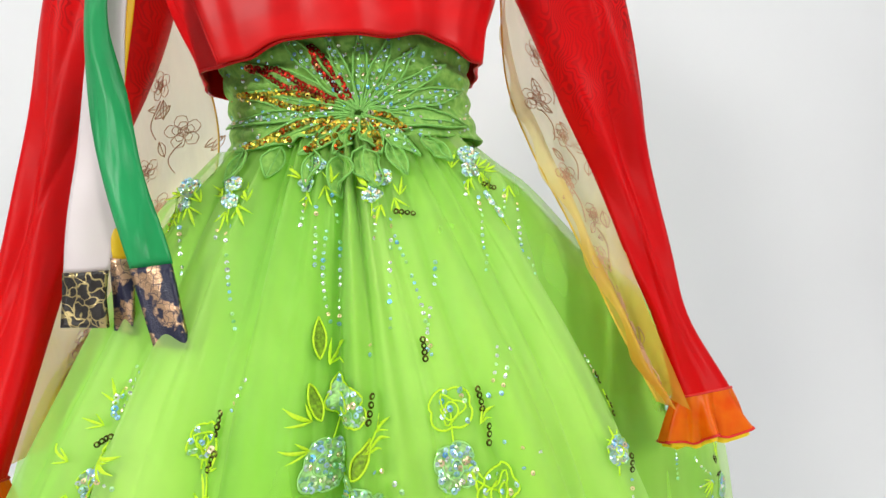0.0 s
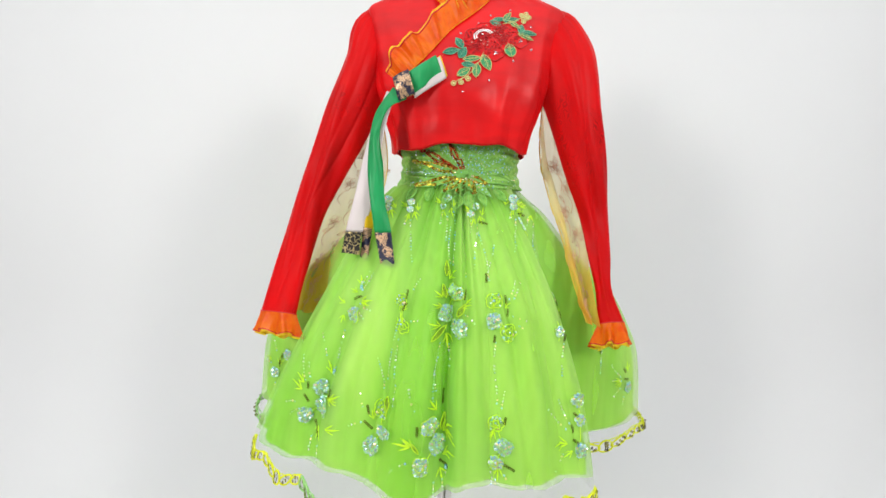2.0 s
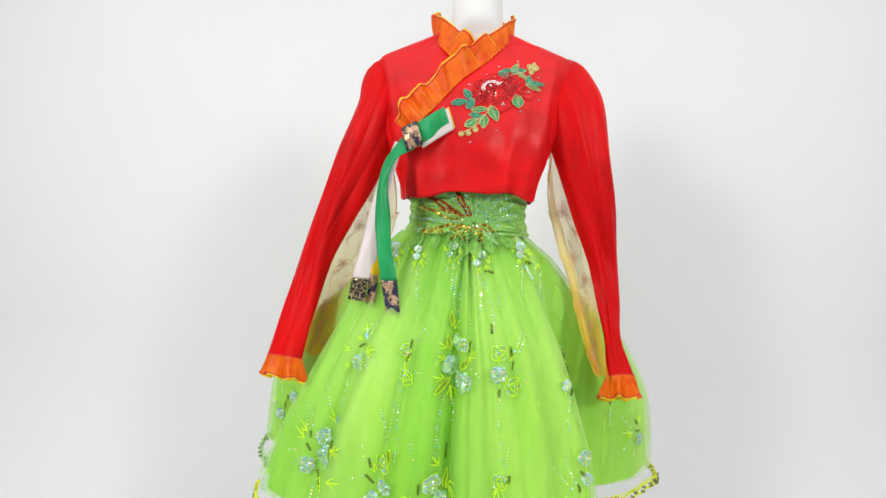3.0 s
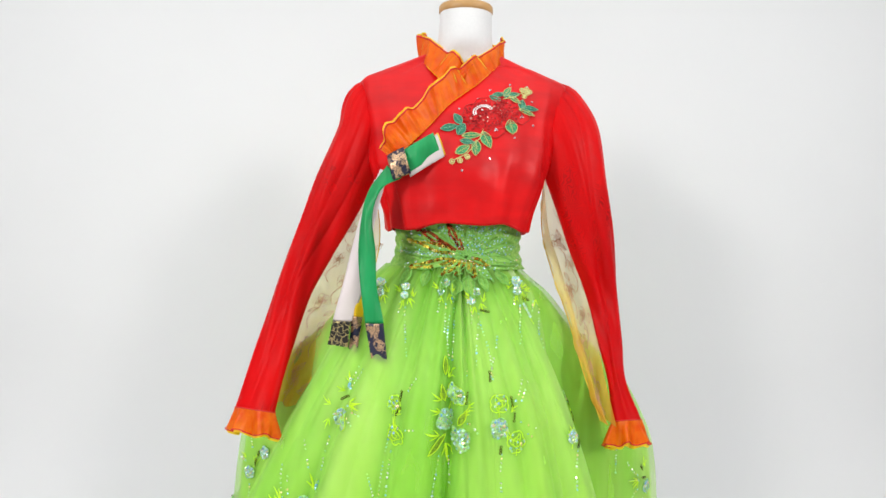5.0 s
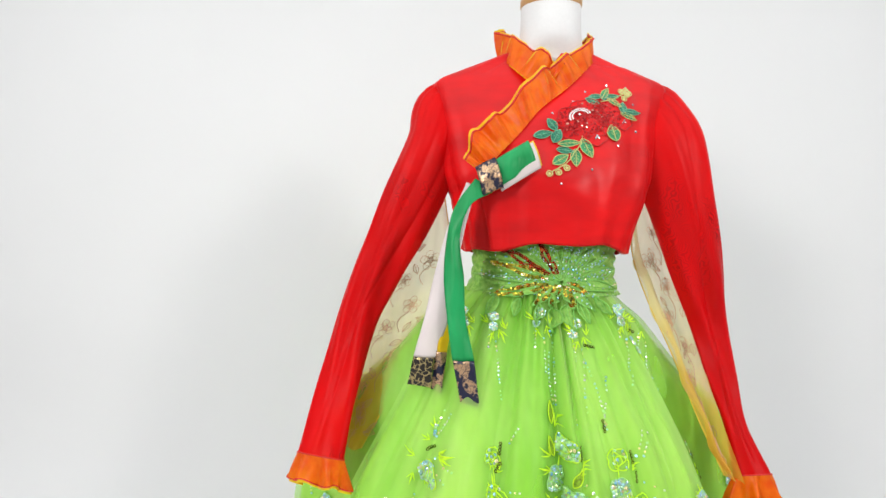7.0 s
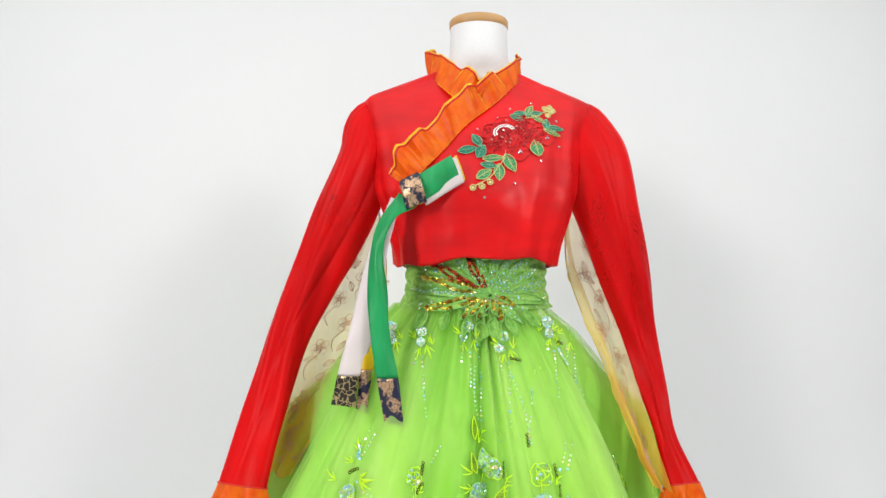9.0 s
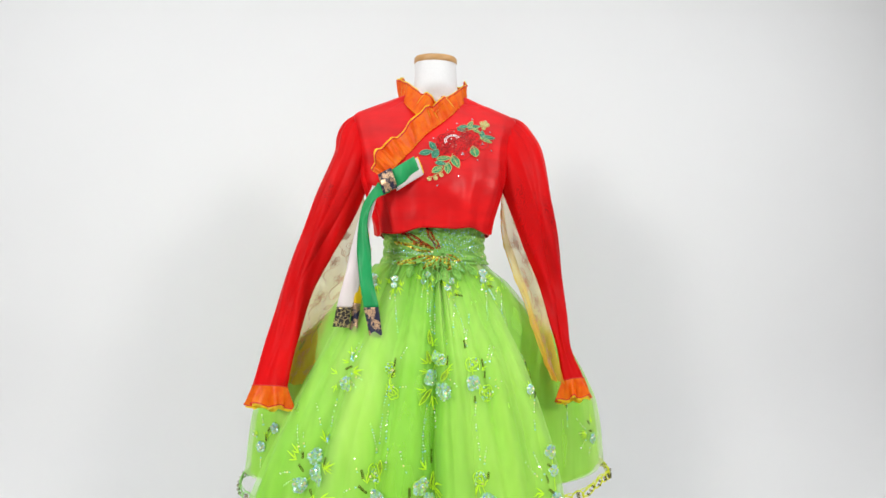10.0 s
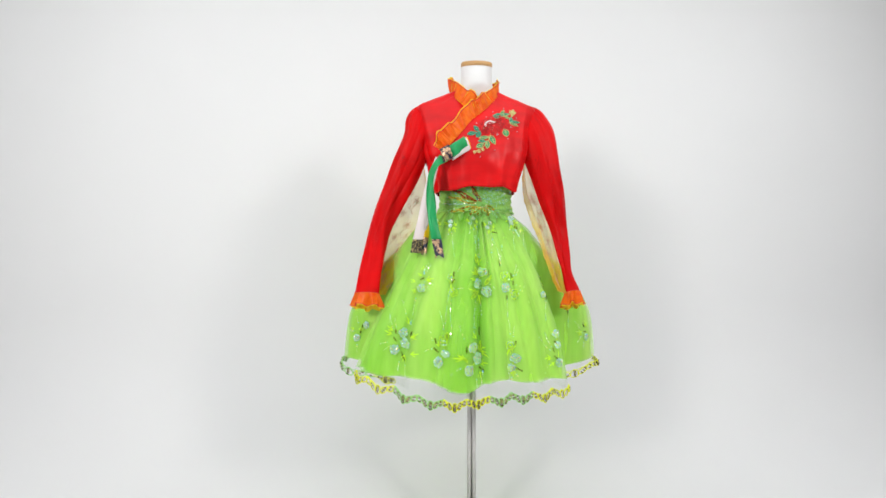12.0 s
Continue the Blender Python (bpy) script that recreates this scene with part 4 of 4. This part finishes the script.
motif(F, [(0.208, 0.730, 0.010), (0.211, 0.698, 0.008), (0.212, 0.649, 0.010)], [(-34, -66, 175, 26, 0), (-20, -84, 215, 18, 0)], [(12, 38, 88, 4), (-4, -24, -40, 3), (-12, -46, -68, 4), (-6, -66, -30, 4)],
      [(-24, -44, 140, 60, -20), (-18, -36, 120, 50, -15), (-28, -84, 215, 34, 30), (2, 44, 92, 60, 8)])
# side panels
motif(ON_BACK, [(-0.395, 0.684, 0.010), (-0.362, 0.728, 0.009)], [(14, 30, 80, 16, 0), (-14, 30, 150, 14, 0)], [(14, 22, 85, 4), (20, 40, 70, 3)], [(6, 44, 100, 34, 10), (-10, 20, 160, 24, -20), (2, -18, 265, 40, 5)])
motif(ON_BACK, [(0.378, 0.678, 0.010)], [(-36, 22, 175, 22, 0), (-30, 14, 215, 18, 0), (-2, 44, 95, 20, 0)], [(-14, 40, -60, 4), (-8, 20, -20, 4)], [(-26, 30, 140, 44, -25), (-24, 20, 165, 30, 20), (-26, 4, 215, 30, 30), (-14, -16, 255, 24, 0)])
motif(ON_BACK, [(0.305, 0.80, 0.008)], [(6, 20, 80, 16, 0)], [(4, 24, 85, 4), (-4, -30, 88, 4)], [(0, -16, 265, 70, 6)])
# below the waist
for x, z, r, a in ((0.103, 1.060, 0.013, 30), (0.140, 1.052, 0.010, -20), (-0.027, 1.058, 0.011, 90), (0.027, 1.050, 0.010, 80), (-0.093, 1.057, 0.009, 100), (-0.140, 1.056, 0.011, 120)):
    z += RND.uniform(-0.008, 0.006)
    motif(F, [(x, z + 0.012, r * 0.60), (x + RND.uniform(-0.012, 0.014), z - 0.002, r * 0.50)], [(-15, -4, a + 40, 18, 0), (13, -8, a, 16, 0), (10, -26, 285, 18, 0), (-6, -30, 255, 16, 0)],
          [(14, -30, -15, 4)] if a in (30, 80) else [], [(2, -34, 268, RND.uniform(40, 80), RND.uniform(-15, 15)), (-8, -26, 262, 30, 0)])

# scalloped lace hem: a fan of corded drops, each filled with dark sequins
DROPS = ((0.09, 0.011, 0.25, 0.0080), (0.29, 0.0085, 0.5, 0.0100), (0.50, 0.006, 0.0, 0.0120), (0.71, 0.0085, -0.5, 0.0100), (0.91, 0.011, -0.25, 0.0080))
for shape, hem, lo, hi, on_back in ((front_shape, front_hem, FA + 0.02, 0.86, 0), (back_shape, back_hem, BA + 0.27, BB - 0.27, 1)):
    for k in range(math.floor(lo * 4.6), math.ceil(hi * 4.6)):
        a, b = max(lo, k / 4.6), min(hi, (k + 1) / 4.6)
        if b - a < 0.05:
            continue

        def edge(t, up=0.0, off=0.006):
            th = a + (b - a) * t
            return shape(th, hem(th) + up, off) + Vector((0, -1.8 * off if on_back else 0, 0))

        yellow = (k // 2) % 2 == 1
        long = 0.062 * (b - a) * 4.6
        pieces, discs = [tube([edge(i / 36, 0.012 + 0.006 * abs(i / 18 - 1) + 0.0018 * abs(math.sin(i * math.pi / 4))) for i in range(37)], 0.0010, 5)], []
        for t, up, lean, high in DROPS:
            wide = 0.0054
            ring_at = []
            for q in [2 * math.pi * n / 14 for n in range(15)]:
                x, z = wide * math.cos(q) * (1 - 0.3 * math.sin(q)), high * math.sin(q)
                x, z = x * math.cos(lean) - z * math.sin(lean), x * math.sin(lean) + z * math.cos(lean)
                ring_at.append(edge(t + x / long, up + z, 0.008))
            pieces.append(tube(ring_at, 0.0018, 5))
            count = round(high / 0.0034)
            for step in range(count):
                z = (step - (count - 1) / 2) * 1.7 * high / count
                p = edge(t - z * math.sin(lean) / long, up + z * math.cos(lean), 0.0095)
                n = Vector((p.x, p.y, 0)).normalized()
                if on_back and p.y < 0.12:
                    n = Vector((0.3 * n.x, -1, 0)).normalized()
                side = Vector((math.cos(lean), 0, math.sin(lean))) * 0.0021
                discs += [disc(p + side, n, 0.0030, 0.3, 0.35, 8), disc(p - side, n, 0.0030, 0.3, 0.35, 8)]
        scal = obj("lace_scallop", *joined(*pieces), LACE_YELLOW if yellow else PALE_THREAD, skirt, "bright yellow corded lace scallop" if yellow else "pale green corded lace scallop")
        as_stuff("sequin_trim", *joined(*discs), HEM_GOLD, scal, "olive gold ring sequins", smooth=False)

# leaf applique round the waist
turn = radians(-6.9)
for k, (tx, ty, width, fill) in enumerate((
        (190, 180, 52, RUBY), (300, 105, 46, SILVER), (385, 140, 44, RUBY), (435, 105, 36, SILVER), (530, 95, 42, SILVER), (615, 98, 42, SILVER), (690, 112, 44, SILVER), (775, 150, 48, SILVER),
        (832, 215, 56, SILVER), (850, 318, 60, LACE), (160, 262, 54, GOLD), (105, 350, 44, SILVER), (185, 445, 56, GOLD), (382, 458, 52, GOLD), (468, 450, 50, GOLD), (600, 445, 50, GOLD), (668, 362, 50, GOLD), (710, 440, 52, SILVER))):
    cx, cy = 533, 322
    dx, dz = (tx - cx) * 0.000293, -(ty - cy) * 0.000293
    dx, dz = dx * math.cos(turn) - dz * math.sin(turn), dx * math.sin(turn) + dz * math.cos(turn)
    length, a = math.hypot(dx, dz), math.atan2(dz, dx)
    mx, mz, w = 0.012 + dx * 0.54, 1.1165 + dz * 0.54, width * 0.000293
    lf = obj("applique_leaf", *leaf_sheet(ON_WAIST, mx, mz, a, length, w, 0.003, 0.0015), LACE, skirt, "green lace applique leaf with sequins")
    vein = [(mx + (i / 8 - 0.5) * length * math.cos(a), mz + (i / 8 - 0.5) * length * math.sin(a)) for i in range(9)]
    obj("cord", *joined(leaf_border(ON_WAIST, mx, mz, a, length, w, 0.0011, 0.005), outline(ON_WAIST, vein, 0.0006, 0.005)), LACE_EDGE, lf, "light green cord")
    if fill is not LACE:
        pieces, dense = [], fill is not SILVER
        for i in range(int(length / (0.0044 if dense else 0.0046))):
            t = 0.18 + 0.78 * i / max(1, int(length / (0.0044 if dense else 0.0046)))
            for side in (-0.55, 0.55) if dense else ((-0.35,) if i % 2 else (0.35,)):
                q = side * w * 0.5 * math.sin(math.pi * t)
                p, n = ON_WAIST(mx + (t - 0.5) * length * math.cos(a) - q * math.sin(a), mz + (t - 0.5) * length * math.sin(a) + q * math.cos(a), 0.0058)
                pieces.append(disc(p, n, 0.0030 if dense else 0.0016, 0.35, 0.5))
        if pieces:
            as_stuff("sequin_filling", *joined(*pieces), fill, lf, "sequins", smooth=False)
pieces = []
for k in range(240):
    p, n = ON_WAIST(RND.uniform(-0.112, 0.112), RND.uniform(1.092, 1.178), 0.0045)
    pieces.append(disc(p, n, 0.0015 * RND.uniform(0.7, 1.2), 0.3, 0.6, 6))
as_stuff("waist_glitter", *joined(*pieces), SILVER, waistband, "scattered rainbow sequins", smooth=False)
# leaf tips hanging over the gathers under the waistband
for x, z, a, length, width in ((-0.030, 1.070, 250, 34, 15), (-0.008, 1.063, 262, 40, 17), (0.016, 1.066, 285, 38, 16), (0.040, 1.072, 300, 34, 15), (-0.095, 1.078, 235, 36, 16),
                               (0.075, 1.080, 318, 36, 15), (-0.062, 1.078, 248, 28, 13)):
    lf = obj("applique_leaf", *leaf_sheet(ON_WAIST, x, z, radians(a), length / 1000, width / 1000, 0.0035, 0.0006), LACE, skirt, "green lace applique leaf tip")
    vein = [(x + (i / 6 - 0.5) * length / 1000 * math.cos(radians(a)), z + (i / 6 - 0.5) * length / 1000 * math.sin(radians(a))) for i in range(7)]
    obj("cord", *joined(leaf_border(ON_WAIST, x, z, radians(a), length / 1000, width / 1000, 0.0009, 0.006), outline(ON_WAIST, vein, 0.0006, 0.0075)), LACE_EDGE, lf, "light green cord")


# peony applique on the chest
def spot(X, Y):
    return 0.0278 + 0.000295 * (X - 323) + 0.0000165 * (Y - 305), 1.377 + 0.000062 * (X - 323) - 0.000237 * (Y - 305)


pieces = []
for X, Y, r, count in ((300, 330, 78, 90), (365, 305, 80, 90), (330, 410, 80, 90), (420, 380, 80, 90), (470, 310, 75, 80), (500, 380, 60, 50), (430, 290, 50, 40)):
    for k in range(count):
        w, q = RND.uniform(0, 6.283), r * math.sqrt(RND.random())
        p, n = ON_BODY(*spot(X + q * math.cos(w), Y + q * math.sin(w)), 0.0022 + RND.uniform(0, 0.0016))
        pieces.append(disc(p, n, 0.0018, 0.3, 0.5))
peony = obj("peony_applique", *joined(*pieces), RED_BEAD, jacket, "red glittering peony applique with green leaves", smooth=False)
for X, Y, r in ((300, 330, 85), (375, 300, 95), (330, 415, 90), (430, 385, 95), (480, 310, 85), (510, 385, 65), (570, 412, 52), (405, 497, 52)):
    edge = [spot(X + r * (1 + 0.1 * math.sin(5 * w)) * math.cos(w), Y + r * (1 + 0.1 * math.sin(5 * w)) * math.sin(w)) for w in [2 * math.pi * k / 26 for k in range(27)]]
    v = [ON_BODY(x, z, 0.0015)[0] for x, z in edge[:-1]] + [ON_BODY(*spot(X, Y), 0.003)[0]]
    petal = obj("petal", v, [(k, (k + 1) % 26, 26) for k in range(26)], RED, peony)
    obj("cord", *outline(ON_BODY, edge, 0.0007), DARK_RED, petal, "dark red cord")
for X, Y in ((570, 410), (405, 493)):
    obj("crystal", *joined(*[disc(*ON_BODY(*spot(X + dx, Y + dy), 0.0045), 0.0016, 0, 0.5) for dx, dy in ((0, 0), (8, 6), (-8, 7), (2, -9))]), CRYSTAL, peony, smooth=False)
pieces = [disc(*ON_BODY(*spot(340 + 52 * math.cos(w) * q, 330 - 48 * math.sin(w) * q), 0.0045), 0.0014, 0, 0.4) for w in [0.3 + 0.2 * k for k in range(17)] for q in (0.85, 1.1)]
pieces.append(disc(*ON_BODY(*spot(335, 318), 0.0045), 0.002, 0, 0.4))
obj("pearl_arc", *joined(*pieces), PEARL, peony, "arc of white pearls and crystals")
for X, Y, a, length, width, mat in ((505, 178, 55, 92, 40, LEAF_GREEN), (450, 195, 10, 90, 32, TEAL), (530, 215, 15, 112, 44, TEAL), (425, 228, -25, 84, 40, TEAL), (545, 258, -35, 92, 32, LEAF_GREEN),
                                    (585, 305, 80, 72, 46, TEAL), (635, 342, 2, 118, 34, TEAL), (610, 372, -15, 112, 32, LEAF_GREEN), (190, 352, 125, 84, 50, TEAL), (135, 410, 15, 112, 46, TEAL), (205, 438, 60, 88, 58, TEAL),
                                    (262, 502, 3, 120, 40, LEAF_GREEN), (235, 545, -8, 92, 38, TEAL), (345, 555, -65, 120, 66, LEAF_GREEN), (500, 480, 100, 100, 78, LEAF_GREEN), (205, 602, 32, 104, 54, LEAF_GREEN), (282, 608, -95, 104, 56, LEAF_GREEN)):
    x, z = spot(X, Y)
    s = 0.00028
    lf = obj("leaf", *leaf_sheet(ON_BODY, x, z, radians(a), length * s, width * s, 0.002, 0.0012), mat, peony, "green embroidered leaf")
    vein = [(x + (i / 6 - 0.5) * length * s * math.cos(radians(a)), z + (i / 6 - 0.5) * length * s * math.sin(radians(a))) for i in range(7)]
    ribs = []
    for i in (2, 3, 4):
        for sg in (1, -1):
            w = radians(a) + sg * 0.8
            vx, vz = vein[i]
            ribs.append(outline(ON_BODY, [(vx + 0.0014 * j * math.cos(w) * width / 45, vz + 0.0014 * j * math.sin(w) * width / 45) for j in range(4)], 0.0003, 0.0035))
    obj("cord", *joined(leaf_border(ON_BODY, x, z, radians(a), length * s, width * s, 0.0006), outline(ON_BODY, vein, 0.0005, 0.0035), *ribs), LIGHT_THREAD if mat is LEAF_GREEN else MINT, lf, "pale gold cord" if mat is LEAF_GREEN else "mint cord")
for X, Y in ((600, 176), (632, 170), (648, 198), (632, 208), (608, 236), (140, 680), (185, 684), (228, 666)):
    x, z = spot(X, Y)
    circle = [(x + 0.0043 * math.cos(w), z + 0.0042 * math.sin(w)) for w in [2 * math.pi * k / 14 for k in range(15)]]
    obj("berry", *joined(outline(ON_BODY, circle, 0.0009, 0.003), disc(*ON_BODY(x, z, 0.003), 0.0026, 0, 0.3)), LIGHT_THREAD, peony, "pale gold embroidered berry")
for path in (((470, 240), (540, 235), (590, 205), (625, 185)), ((590, 205), (608, 225)), ((600, 200), (640, 205)), ((285, 560), (255, 610), (225, 640), (150, 672)), ((225, 640), (228, 655)), ((190, 655), (186, 670)), ((330, 470), (320, 520), (290, 560))):
    obj("stem", *outline(ON_BODY, [spot(X, Y) for X, Y in path], 0.0008, 0.003), LIGHT_THREAD, peony, "pale gold stem")
for X, Y in ((320, 208), (400, 145), (530, 115), (640, 148), (655, 285), (645, 480), (515, 570), (202, 270), (355, 700), (192, 756)):
    p, n = ON_BODY(*spot(X, Y), 0.001)
    obj("crystal", *joined(disc(p + n * 0.0008, n, 0.0020, 0, 0.2), disc(p + n * 0.0015, n, 0.0012, 0, 0.4)), CRYSTAL, jacket, "small clear sewn-on crystal", smooth=False)
